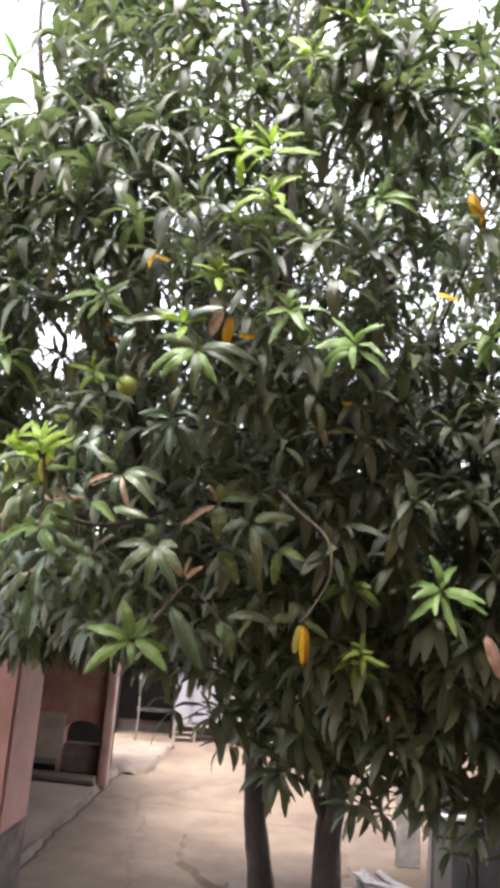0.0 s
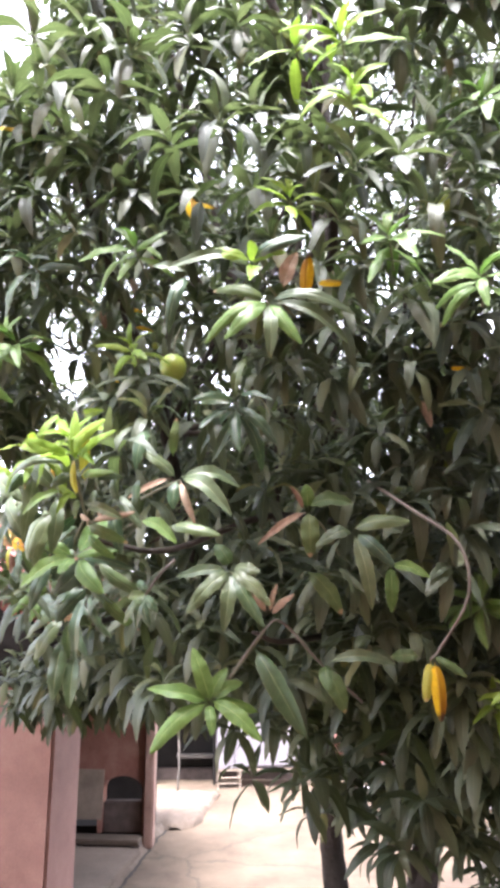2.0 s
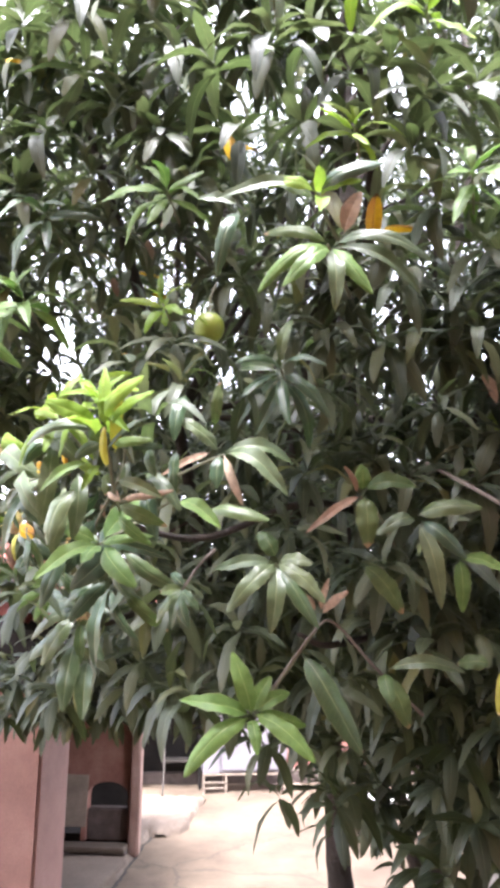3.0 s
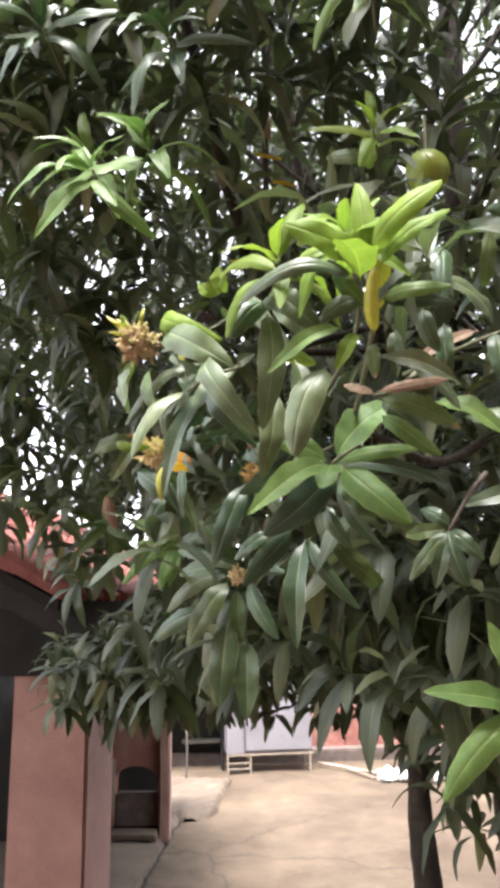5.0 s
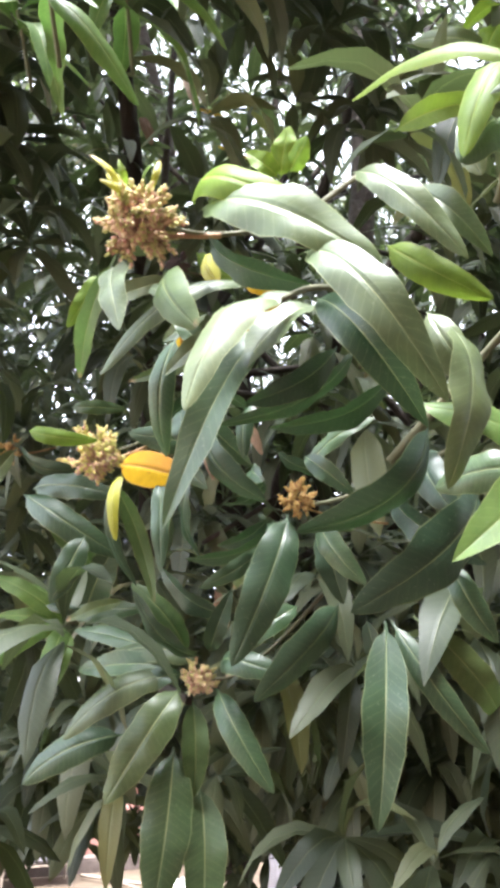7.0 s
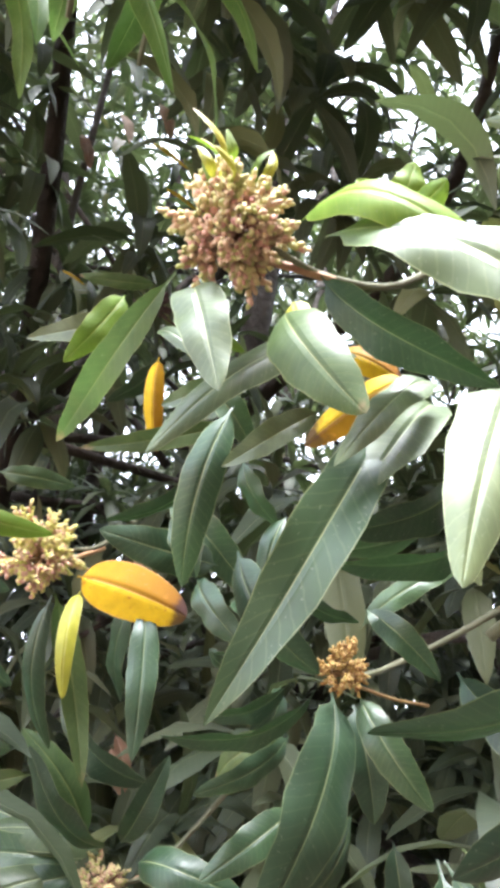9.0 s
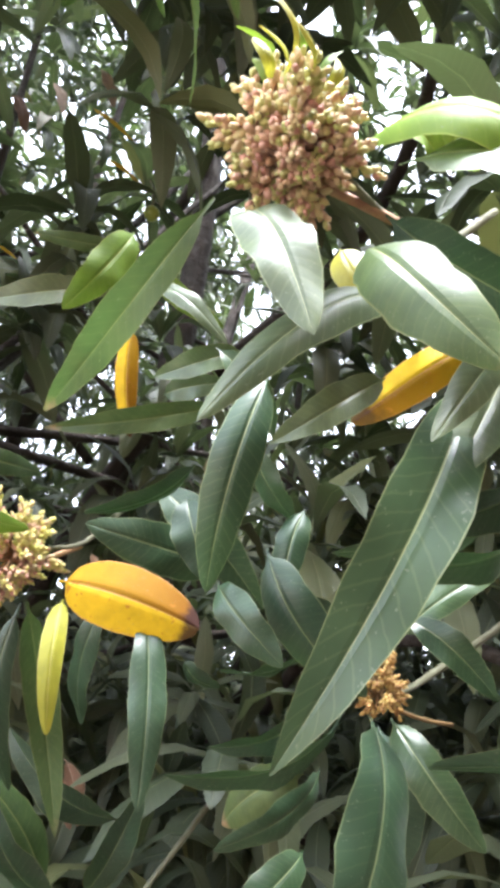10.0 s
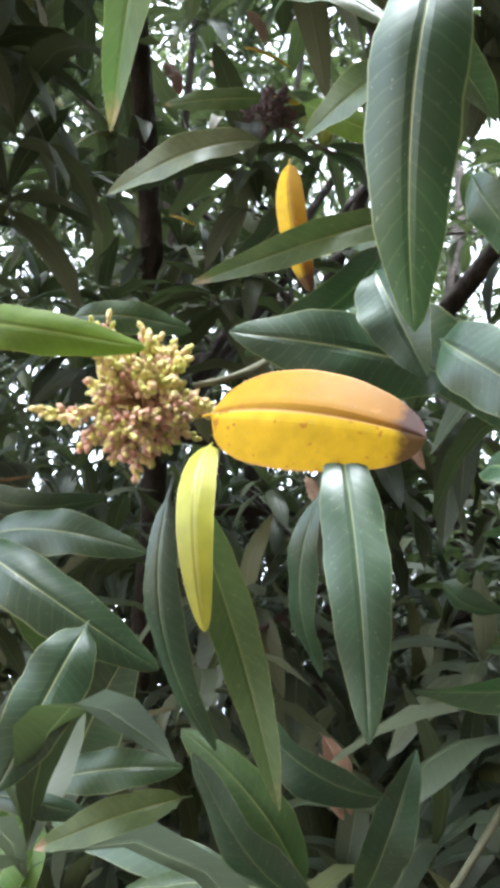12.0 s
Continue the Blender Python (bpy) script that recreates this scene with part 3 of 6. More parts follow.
tree_limb("trunk", [(1.19, 6.42, -0.1), (1.16, 6.4, 0.8), (1.15, 6.4, 1.35), (1.22, 6.3, 2.0), (1.2, 5.9, 2.8), (1.25, 5.6, 3.8), (1.1, 5.4, 5.0), (1.3, 5.3, 6.4), (1.2, 5.5, 8.0)], 0.15, 0.012, 2, "thick mango trunk forking low")
tree_limb("limb", [(1.14, 6.4, 1.35), (0.97, 6.28, 1.75), (0.85, 6.0, 2.3), (0.8, 5.6, 2.9)], 0.05, 0.02, 19)
tree_limb("limb", [(0.59, 6.43, 2.1), (0.2, 6.15, 2.62), (-0.3, 5.3, 3.2), (-0.55, 4.5, 4.0), (-0.85, 3.9, 4.8), (-1.1, 3.6, 5.5), (-1.2, 3.7, 6.4)], 0.06, 0.006, 3)
tree_limb("limb", [(1.13, 6.36, 1.75), (1.6, 5.7, 2.25), (2.2, 5.0, 2.7), (2.7, 4.2, 3.1)], 0.075, 0.03, 4)
tree_limb("limb", [(0.30, 5.9, 2.9), (0.1, 5.2, 3.5), (0.02, 4.5, 4.1), (0.15, 3.7, 4.6), (0.0, 3.3, 5.2), (0.1, 3.4, 6.0)], 0.05, 0.006, 5)
tree_limb("limb", [(0.38, 5.85, 3.3), (0.0, 5.6, 4.5), (-0.22, 5.5, 5.4), (-0.36, 5.46, 6.0), (-0.62, 5.4, 6.9), (-0.7, 5.5, 7.6)], 0.075, 0.012, 6)
tree_limb("limb", [(0.42, 5.9, 2.8), (0.36, 5.3, 3.6), (0.29, 4.7, 4.5), (0.28, 4.55, 5.3), (0.28, 4.55, 6.1), (0.40, 4.6, 7.2), (0.5, 4.7, 8.0)], 0.085, 0.018, 16, "dark upright limb forking high in the crown")
tree_limb("limb", [(0.28, 4.55, 5.8), (0.08, 4.47, 6.25), (-0.18, 4.4, 6.9), (-0.3, 4.4, 7.5)], 0.04, 0.010, 17)
tree_limb("branch", [(0.28, 4.55, 5.2), (0.55, 4.5, 5.6), (0.85, 4.6, 6.3)], 0.02, 0.006, 18)
tree_limb("limb", [(1.2, 5.8, 2.8), (0.9, 5.0, 3.4), (0.6, 4.2, 3.7), (0.5, 3.5, 3.9)], 0.05, 0.014, 7)
tree_limb("limb", [(1.25, 5.6, 3.8), (1.6, 4.9, 4.5), (1.5, 4.0, 5.1), (1.3, 3.5, 5.8), (1.3, 3.7, 6.6)], 0.05, 0.006, 8)
tree_limb("limb", [(0.2, 5.6, 4.6), (0.25, 4.8, 5.2), (0.2, 4.2, 5.9), (0.2, 4.2, 6.9)], 0.04, 0.006, 9)
tree_limb("limb", [(0.55, 6.35, 2.4), (0.75, 5.6, 2.9), (0.55, 4.6, 3.3), (0.15, 3.9, 3.5)], 0.045, 0.014, 10)
tree_limb("limb", [(-0.3, 5.3, 3.2), (-0.5, 4.6, 3.3), (-0.65, 4.0, 3.15), (-0.72, 3.5, 3.1)], 0.03, 0.007, 11)
tree_limb("limb", [(0.15, 3.9, 3.5), (-0.15, 3.4, 3.45), (-0.45, 3.0, 3.3), (-0.62, 2.8, 3.3)], 0.014, 0.006, 12)
tree_limb("limb", [(0.55, 4.6, 3.3), (0.2, 3.8, 3.1), (-0.1, 3.3, 3.05), (-0.22, 3.1, 3.08)], 0.02, 0.005, 13)
for i in range(26):
    # thin inner branches that cross the open middle of the crown
    rng = random.Random(100 + i)
    a = rng.choice([(-0.35, 5.0, 4.0), (0.1, 4.8, 4.2), (0.9, 5.0, 3.5), (-0.55, 4.5, 4.0), (0.6, 4.4, 3.7), (1.4, 4.6, 4.6), (0.3, 5.2, 5.2), (-0.3, 5.1, 5.0)])
    b = Vector((rng.uniform(-1.3, 2.4), rng.uniform(3.7, 5.4), rng.uniform(3.0, 6.6)))
    mid = (Vector(a) + b) / 2 + Vector((rng.uniform(-0.15, 0.15), rng.uniform(-0.15, 0.15), rng.uniform(0.0, 0.25)))
    tree_limb("branch", [a, mid, b], 0.016, 0.005, 200 + i)

# ---- joined foliage ----
foliage_rows = []
TEMPLATES = [blade(7, 3, wr, arch, fold, 0.15, ph, 0.85) for wr, arch, fold, ph in ((0.24, 0.10, 0.3, 0), (0.27, 0.18, -0.22, 1), (0.23, 0.24, 0.2, 2), (0.28, 0.16, -0.3, 3), (0.25, 0.30, 0.25, 4))]


def whorl_leaves(at, size, count, rng, lean=None, droop=1.0):
    """Base, direction, face and length of the leaves round one shoot's end."""
    at = Vector(at)
    axis = Vector(lean if lean else (rng.uniform(-0.5, 0.3), rng.uniform(-0.9, -0.1), rng.uniform(0.1, 0.9))).normalized()
    side = axis.orthogonal().normalized()
    turn = rng.uniform(0, 6.28)
    out = []
    for i in range(count):
        turn += 2.4 + rng.uniform(-0.3, 0.3)
        rank = i / max(1, count - 1)
        open_ = radians(40 + 62 * rank + rng.uniform(-12, 12))
        d = axis * math.cos(open_) + (Matrix.Rotation(turn, 3, axis) @ side) * math.sin(open_)
        d.z -= droop * (0.18 + 0.75 * rank) * rng.uniform(0.6, 1.2)
        d.normalize()
        face = Vector((rng.uniform(-0.35, 0.35), rng.uniform(-0.35, 0.35), 1.0)) + axis * 0.7
        long = size * rng.uniform(0.78, 1.12) * (0.72 + 0.28 * rank if rank < 0.3 else 1.0)
        out.append((at - axis * 0.03 * rank, d, face, long))
    return out


def whorl(x, y, z, size=0.17, count=9, droop=1.0, seed=0, lean=None):
    """A rosette of leaves in the joined foliage."""
    rng = random.Random(int(seed * 7919 + x * 1000 + y * 100 + z * 10))
    for b, d, face, long in whorl_leaves((x, y, z), size, count, rng, lean, droop):
        foliage_rows.append((b, d, face, long, rng.randrange(len(TEMPLATES))))


def rosette(x, y, z, size=0.17, kind="mature", count=8, droop=0.8, lean=(-0.15, -0.5, 0.85), seed=0):
    """A rosette whose leaves are parts of their own, on a short shoot."""
    rng = random.Random(int(seed * 7919 + x * 1000 + y * 100 + z * 10))
    axis = Vector(lean).normalized()
    end = Vector((x, y, z))
    tw = shoot([end - axis * 0.035 + Vector((0.03, 0.07, -0.02)), end - axis * 0.02 + Vector((0.01, 0.02, 0)), end], 0.003, 0.0022)
    for b, d, face, long in whorl_leaves(end, size, count, rng, lean, droop):
        leaf(tw, b, b + d * long, long * rng.uniform(0.19, 0.235), kind, rng.choice((0.1, 0.16, 0.22)), rng.uniform(-25, 25))


def build_foliage():
    co, uv, faces = [], [], []
    n = 0
    arrays = [(np.array(c), np.array(t), np.array(q)) for c, t, q in TEMPLATES]
    for b, d, face, long, which in foliage_rows:
        x = d
        z = (face - x * face.dot(x)).normalized()
        y = z.cross(x)
        m = np.array((x, y, z)) * long
        c, t, q = arrays[which]
        co.append(c @ m + np.array(b))
        uv.append(t[q.ravel()])
        faces.append(q + n)
        n += len(c)
    co, uv, faces = np.concatenate(co), np.concatenate(uv), np.concatenate(faces)
    me = bpy.data.meshes.new("foliage")
    me.vertices.add(len(co))
    me.vertices.foreach_set("co", co.ravel())
    me.loops.add(faces.size)
    me.loops.foreach_set("vertex_index", faces.ravel())
    me.polygons.add(len(faces))
    me.polygons.foreach_set("loop_start", np.arange(len(faces)) * 4)
    me.polygons.foreach_set("use_smooth", np.ones(len(faces), bool))
    layer = me.uv_layers.new(name="UVMap")
    layer.data.foreach_set("uv", uv.ravel())
    me.update(calc_edges=True)
    me.materials.append(CROWN_LEAF)
    return tagged(grown(new("foliage", me)), "dense dark green glossy leaves of the crown", kind="stuff")


GAP = (-0.78, 3.95, -0.8, 1.3)


def in_gap(p):
    """Two open pockets in the crown through which the sky shows: one over the house roof, one steep above the flowers."""
    h = (p.z - 4.6) / 3.7
    if h > 0 and math.hypot(p.x + 0.4 - 1.7 * h, p.y - 3.5 - 1.63 * h) < 0.06 + 0.13 * h + 0.25 * noise.noise(p * 2.0):
        return True
    ragged = noise.noise(p * 2.6) > -0.32
    if ragged and p.z > 5.3 + 0.55 * (p.y - 3.5) and p.x < -0.95 - 0.28 * (p.y - 3.5):
        return True
    if ragged and noise.noise(p * 2.6) > 0.0 and p.z > 6.0 + 0.75 * (p.y - 3.65) and p.x > 0.8 + 0.35 * (p.y - 3.65):
        return True
    # thin leaves before the upright limb
    along = ((p.x + 1.1) * 1.38 + (p.y - 2.85) * 1.70) / 2.19
    aside = abs((p.y - 2.85) * 1.38 - (p.x + 1.1) * 1.70) / 2.19
    if 0.9 < along < 2.1 and aside < 0.11 + 0.08 * noise.noise(p * 3) and 0.75 < (p.z - 3.2) / along < 1.35:
        return True
    s = (p.y - 3.2) / 4.0
    return s > 0 and ((p.x - GAP[0] - GAP[2] * s) / 0.19) ** 2 + ((p.z - GAP[1] - GAP[3] * s) / 0.24) ** 2 < (0.8 + 0.5 * s) ** 2 + 0.5 * noise.noise(p * 2.2)


# crown: rosettes fill a shell, thinner inside, with open pockets
def crown():
    rng = random.Random(11)
    centre, radii = Vector((0.9, 5.7, 4.9)), Vector((3.5, 3.05, 3.5))
    near = Vector((-0.95, 2.95, 3.35))
    made = 0
    while made < CROWN_WHORLS:
        p = Vector((rng.uniform(-1, 1), rng.uniform(-1, 1), rng.uniform(-1, 1)))
        if p.length > 1:
            continue
        r = p.length
        keep = 0.07 + 0.93 * r**4 if p.y < 0.1 else 0.13 + 0.42 * r**2
        p = Vector((p.x * radii.x, p.y * radii.y, p.z * radii.z)) + centre
        floor = 3.0 - (p.y - 3.0) * 0.10 if p.x < 0.3 else 2.3
        if p.z < floor + 0.15 * noise.noise(p * 0.9) or (p - near).length < 1.0:
            continue
        if p.x < -0.95 and p.z < 3.75 or p.x < -1.6 and p.z < 4.8:
            continue
        if p.z > 5.2 and rng.random() < 0.55:
            continue
        if p.y < 3.05 and p.x < 1.0 and p.z < 4.9:
            continue
        # the open middle on the yard side of the limbs, seen against the sky
        gap = noise.noise(p * 1.15 + Vector((4, 0, 7)))
        late = p.x > -0.3 + 0.25 * (p.y - 3) and p.z > 3.5 + 0.45 * (p.y - 3)
        steep = late and p.z > 4.1 + 0.68 * (p.y - 3)
        if (gap < (-0.06 if steep else -0.30 if late else -0.45) and p.z > 3.6) or rng.random() > keep or in_gap(p):
            continue
        big = 1.1 if p.y > 6.4 else 1.0
        whorl(p.x, p.y, p.z, rng.uniform(0.15, 0.20) * big, rng.randint(9, 13), rng.uniform(0.8, 1.5), made)
        made += 1


CROWN_WHORLS = 7400
crown()


def thicket(lo, hi, count, size, seed):
    """Close-set hanging rosettes in the low, shaded skirts of the crown."""
    rng = random.Random(seed)
    for i in range(count):
        p = [rng.uniform(a, b) for a, b in zip(lo, hi)]
        if in_gap(Vector(p)) or p[0] < -1.6 and p[2] < 4.8:
            continue
        whorl(*p, size * rng.uniform(0.85, 1.15), rng.randint(8, 10), rng.uniform(1.0, 1.5), seed + i)


thicket((-1.35, 5.2, 2.6), (-0.2, 6.6, 3.2), 75, 0.18, 31)
thicket((0.55, 4.3, 2.35), (2.6, 6.2, 3.1), 120, 0.19, 32)
thicket((1.2, 4.4, 1.75), (2.9, 5.6, 2.6), 60, 0.19, 33)
thicket((-1.5, 4.9, 3.15), (-0.9, 6.4, 4.2), 45, 0.18, 35)
thicket((-0.3, 5.4, 2.5), (1.6, 7.2, 3.9), 130, 0.21, 34)
thicket((-0.7, 5.0, 3.3), (2.6, 7.0, 4.9), 260, 0.18, 36)
thicket((-1.8, 5.5, 6.4), (3.5, 8.3, 8.0), 170, 0.25, 38)
thicket((-0.3, 3.9, 2.7), (2.4, 5.0, 3.5), 170, 0.19, 39)
thicket((-2.6, 4.6, 3.9), (-0.3, 7.0, 7.2), 200, 0.17, 37)
thicket((0.0, 6.2, 5.0), (3.8, 8.2, 8.0), 230, 0.17, 42)
thicket((0.4, 3.5, 5.0), (1.5, 4.4, 6.3), 60, 0.15, 44)
# unseen rosettes, added to block front-right sky from the lower right skirts
thicket((1.15, 1.6, 2.5), (3.3, 2.9, 5.2), 200, 0.18, 43)
# rosettes of the crown's yard side
whorl(-0.88, 2.84, 4.79, 0.180, 9, 1, 0)
whorl(-0.73, 2.83, 4.81, 0.180, 9, 1, 1)
whorl(-0.59, 2.79, 4.71, 0.180, 9, 1.1, 2)
whorl(-0.43, 2.82, 4.79, 0.171, 9, 1, 3)
whorl(-0.29, 2.80, 4.83, 0.171, 9, 1, 4)
whorl(0.18, 2.78, 4.78, 0.171, 9, 1, 5)
whorl(0.35, 2.87, 4.77, 0.171, 9, 1, 6)
whorl(-0.82, 2.88, 4.63, 0.180, 9, 1, 7)
whorl(-0.97, 2.98, 4.68, 0.180, 9, 1, 8)
whorl(-0.65, 2.78, 4.58, 0.190, 8, 1.2, 9)
whorl(-0.80, 3.00, 4.56, 0.171, 9, 1, 10)
whorl(-0.34, 2.65, 4.38, 0.171, 10, .8, 11)
whorl(-0.47, 2.71, 4.36, 0.171, 9, .9, 12)
whorl(-0.24, 2.68, 4.43, 0.162, 9, .9, 13)
whorl(-0.15, 2.69, 4.36, 0.162, 9, 1, 14)
whorl(-0.07, 2.64, 4.35, 0.162, 9, 1, 15)
whorl(0.00, 2.61, 4.25, 0.162, 9, 1, 16)
whorl(0.14, 2.68, 4.33, 0.162, 9, .9, 17)
whorl(0.26, 2.75, 4.44, 0.171, 9, 1, 18)
whorl(0.38, 2.76, 4.35, 0.171, 9, 1, 19)
whorl(-0.39, 2.92, 4.33, 0.162, 9, 1, 20)
whorl(-0.25, 2.82, 4.30, 0.162, 9, 1, 21)
whorl(-0.03, 2.64, 4.12, 0.162, 9, 1, 22)
whorl(-0.64, 3.11, 4.47, 0.171, 9, 1, 23)
whorl(-0.92, 3.13, 4.45, 0.171, 9, 1, 24)
whorl(-0.79, 3.15, 4.34, 0.171, 9, 1, 25)
whorl(0.27, 2.80, 4.24, 0.162, 9, 1, 26)
whorl(0.44, 2.89, 4.24, 0.162, 9, 1, 27)
whorl(-0.51, 3.05, 4.26, 0.162, 8, 1, 28)
whorl(-0.84, 3.25, 4.17, 0.171, 9, 1, 29)
whorl(0.04, 2.71, 4.03, 0.162, 9, 1.1, 30)
whorl(0.15, 2.72, 3.95, 0.171, 9, 1.2, 31)
whorl(0.02, 2.93, 3.96, 0.162, 9, 1, 32)
whorl(0.36, 2.96, 3.98, 0.171, 9, 1, 33)
whorl(0.26, 3.04, 3.87, 0.171, 9, 1, 34)
whorl(0.41, 2.98, 3.85, 0.171, 9, 1, 35)
whorl(0.46, 3.01, 3.72, 0.171, 9, 1, 36)
whorl(-0.54, 2.96, 3.78, 0.162, 8, 1.2, 37)
whorl(-0.65, 2.98, 3.72, 0.162, 9, 1.1, 38)
whorl(-0.35, 3.07, 3.69, 0.171, 8, 1.4, 39)
whorl(-0.17, 3.06, 3.70, 0.171, 8, 1.4, 40)
whorl(-0.58, 2.67, 3.51, 0.133, 8, .8, 41)
whorl(-0.52, 2.89, 3.65, 0.142, 8, 1, 42)
whorl(0.07, 3.09, 3.48, 0.171, 8, 1, 43)
whorl(0.20, 3.09, 3.45, 0.171, 8, .9, 44)
whorl(-0.24, 3.15, 3.34, 0.152, 8, 1, 45)
whorl(-0.00, 3.10, 3.25, 0.162, 8, 1, 46)
whorl(0.54, 3.66, 3.34, 0.171, 8, 1, 47)
whorl(0.65, 3.48, 3.41, 0.171, 8, 1, 48)
whorl(0.43, 3.54, 3.22, 0.171, 8, 1, 49)
whorl(0.14, 3.19, 3.06, 0.171, 9, 1, 50)
whorl(0.26, 3.17, 3.09, 0.171, 8, 1, 51)
whorl(0.43, 3.25, 2.94, 0.171, 8, 1, 52)
whorl(-0.13, 3.18, 2.95, 0.171, 7, 1.4, 53)
whorl(-0.03, 3.33, 2.97, 0.171, 8, 1.3, 54)
whorl(-0.52, 3.10, 3.20, 0.171, 8, 1.2, 55)
whorl(-0.66, 4.27, 3.08, 0.171, 8, 1.2, 56)
whorl(-0.52, 4.28, 2.99, 0.171, 8, 1.2, 57)
whorl(-0.90, 5.90, 2.79, 0.171, 8, 1.2, 58)
whorl(-1.03, 4.30, 3.03, 0.171, 8, 1.2, 59)
whorl(-0.93, 3.33, 3.19, 0.171, 8, 1.2, 60)
whorl(-1.12, 5.93, 2.72, 0.171, 9, 1.3, 61)
whorl(-0.69, 5.92, 2.65, 0.162, 8, 1.3, 62)
whorl(-0.42, 4.27, 2.99, 0.162, 8, 1.2, 63)
whorl(0.40, 3.24, 3.64, 0.171, 9, 1, 64)
whorl(0.45, 3.22, 3.50, 0.171, 9, 1, 65)
whorl(0.30, 3.43, 3.72, 0.171, 9, 1, 66)
whorl(0.03, 3.46, 3.68, 0.171, 9, 1, 67)
whorl(0.21, 3.52, 3.82, 0.171, 9, 1, 68)
whorl(-0.10, 3.38, 3.62, 0.162, 8, 1.2, 69)
whorl(0.01, 3.30, 3.92, 0.171, 9, 1, 70)
whorl(0.17, 3.17, 3.99, 0.162, 9, 1, 71)
whorl(0.39, 3.30, 3.84, 0.171, 9, 1, 72)
whorl(-0.42, 3.24, 3.88, 0.171, 9, 1, 73)
whorl(-0.77, 3.34, 3.99, 0.162, 8, 1, 74)
whorl(-0.37, 3.10, 4.02, 0.162, 9, 1, 75)
whorl(-0.04, 2.94, 4.14, 0.162, 9, 1, 76)
whorl(-0.75, 3.27, 4.25, 0.171, 9, 1, 77)
whorl(-1.02, 3.27, 4.36, 0.171, 9, 1, 78)
whorl(-0.18, 2.94, 4.21, 0.162, 9, 1, 79)
whorl(-0.43, 3.04, 4.26, 0.162, 9, 1, 80)
whorl(-0.26, 3.29, 4.05, 0.171, 8, 1, 81)
whorl(-0.16, 3.30, 3.53, 0.162, 8, 1, 82)
whorl(-0.38, 3.23, 3.48, 0.162, 8, 1, 83)
whorl(0.08, 3.89, 2.71, 0.171, 8, 1.2, 84)
whorl(0.22, 3.75, 2.83, 0.171, 9, 1.2, 85)
whorl(0.32, 3.62, 2.91, 0.171, 9, 1.2, 86)
whorl(0.19, 4.34, 2.54, 0.171, 9, 1.4, 87)
whorl(0.36, 4.32, 2.56, 0.171, 9, 1.4, 88)
whorl(0.55, 4.31, 2.58, 0.171, 9, 1.3, 89)
whorl(0.72, 4.28, 2.63, 0.171, 9, 1.3, 90)
whorl(0.87, 4.30, 2.51, 0.171, 9, 1.3, 91)
whorl(0.09, 4.47, 2.45, 0.171, 9, 1.4, 92)
whorl(0.51, 4.47, 2.33, 0.171, 8, 1.3, 93)
whorl(0.76, 4.46, 2.30, 0.171, 8, 1.3, 94)
whorl(0.46, 4.63, 2.10, 0.171, 7, 1.3, 95)
whorl(0.18, 4.61, 2.28, 0.180, 6, 1.8, 96)
whorl(0.95, 4.59, 2.13, 0.171, 8, 1.3, 97)
whorl(0.60, 2.98, 4.02, 0.171, 9, 1, 98)
whorl(0.80, 3.01, 3.78, 0.171, 9, 1, 99)
whorl(0.65, 2.98, 3.48, 0.171, 9, 1.1, 100)
whorl(0.86, 2.96, 3.51, 0.171, 9, 1.1, 101)
whorl(0.59, 3.13, 3.78, 0.171, 9, 1, 102)
whorl(0.99, 3.15, 2.99, 0.171, 9, 1.2, 103)
whorl(0.92, 3.39, 2.86, 0.171, 9, 1.2, 104)
whorl(0.97, 3.00, 3.25, 0.171, 9, 1.1, 105)
whorl(0.76, 2.68, 4.46, 0.171, 9, 1, 106)
whorl(0.86, 2.79, 4.35, 0.171, 9, 1, 107)
whorl(0.57, 2.74, 5.28, 0.171, 9, 1, 108)
whorl(0.79, 2.73, 5.21, 0.171, 9, 1, 109)
whorl(-0.89, 2.97, 5.23, 0.171, 9, 1, 110)
whorl(-0.68, 2.93, 5.32, 0.180, 9, 1, 111)
whorl(-0.38, 2.91, 5.32, 0.180, 9, 1, 112)
whorl(-0.15, 2.81, 5.22, 0.180, 9, 1, 113)
whorl(1.26, 3.93, 2.59, 0.171, 9, 1.2, 114)
whorl(1.16, 4.18, 2.38, 0.171, 9, 1.2, 115)
whorl(1.39, 3.95, 2.44, 0.171, 9, 1.2, 116)
whorl(0.91, 3.96, 2.59, 0.171, 9, 1.2, 117)
whorl(0.84, 4.26, 2.09, 0.171, 9, 1.4, 118)
whorl(1.47, 4.21, 2.12, 0.171, 9, 1.4, 119)
whorl(-1.34, 3.26, 4.51, 0.171, 9, 1, 120)
whorl(-1.17, 3.16, 4.51, 0.171, 9, 1.1, 121)
whorl(-1.01, 3.20, 4.76, 0.171, 9, 1, 122)
whorl(-1.37, 3.38, 4.85, 0.171, 9, 1, 123)
whorl(-1.41, 3.52, 4.30, 0.171, 9, 1, 124)
whorl(-1.31, 3.66, 4.17, 0.171, 8, 1, 125)
whorl(-1.49, 4.02, 3.58, 0.152, 9, 1.1, 126)
whorl(-1.36, 4.04, 3.48, 0.152, 9, 1.1, 127)
whorl(-1.42, 4.07, 3.38, 0.152, 9, 1.1, 128)
whorl(-1.28, 4.08, 3.34, 0.152, 9, 1.1, 129)
whorl(-1.44, 5.85, 2.85, 0.162, 9, 1.4, 130)
whorl(-1.24, 5.88, 2.76, 0.162, 9, 1.4, 131)
whorl(-0.98, 5.91, 2.61, 0.162, 9, 1.4, 132)
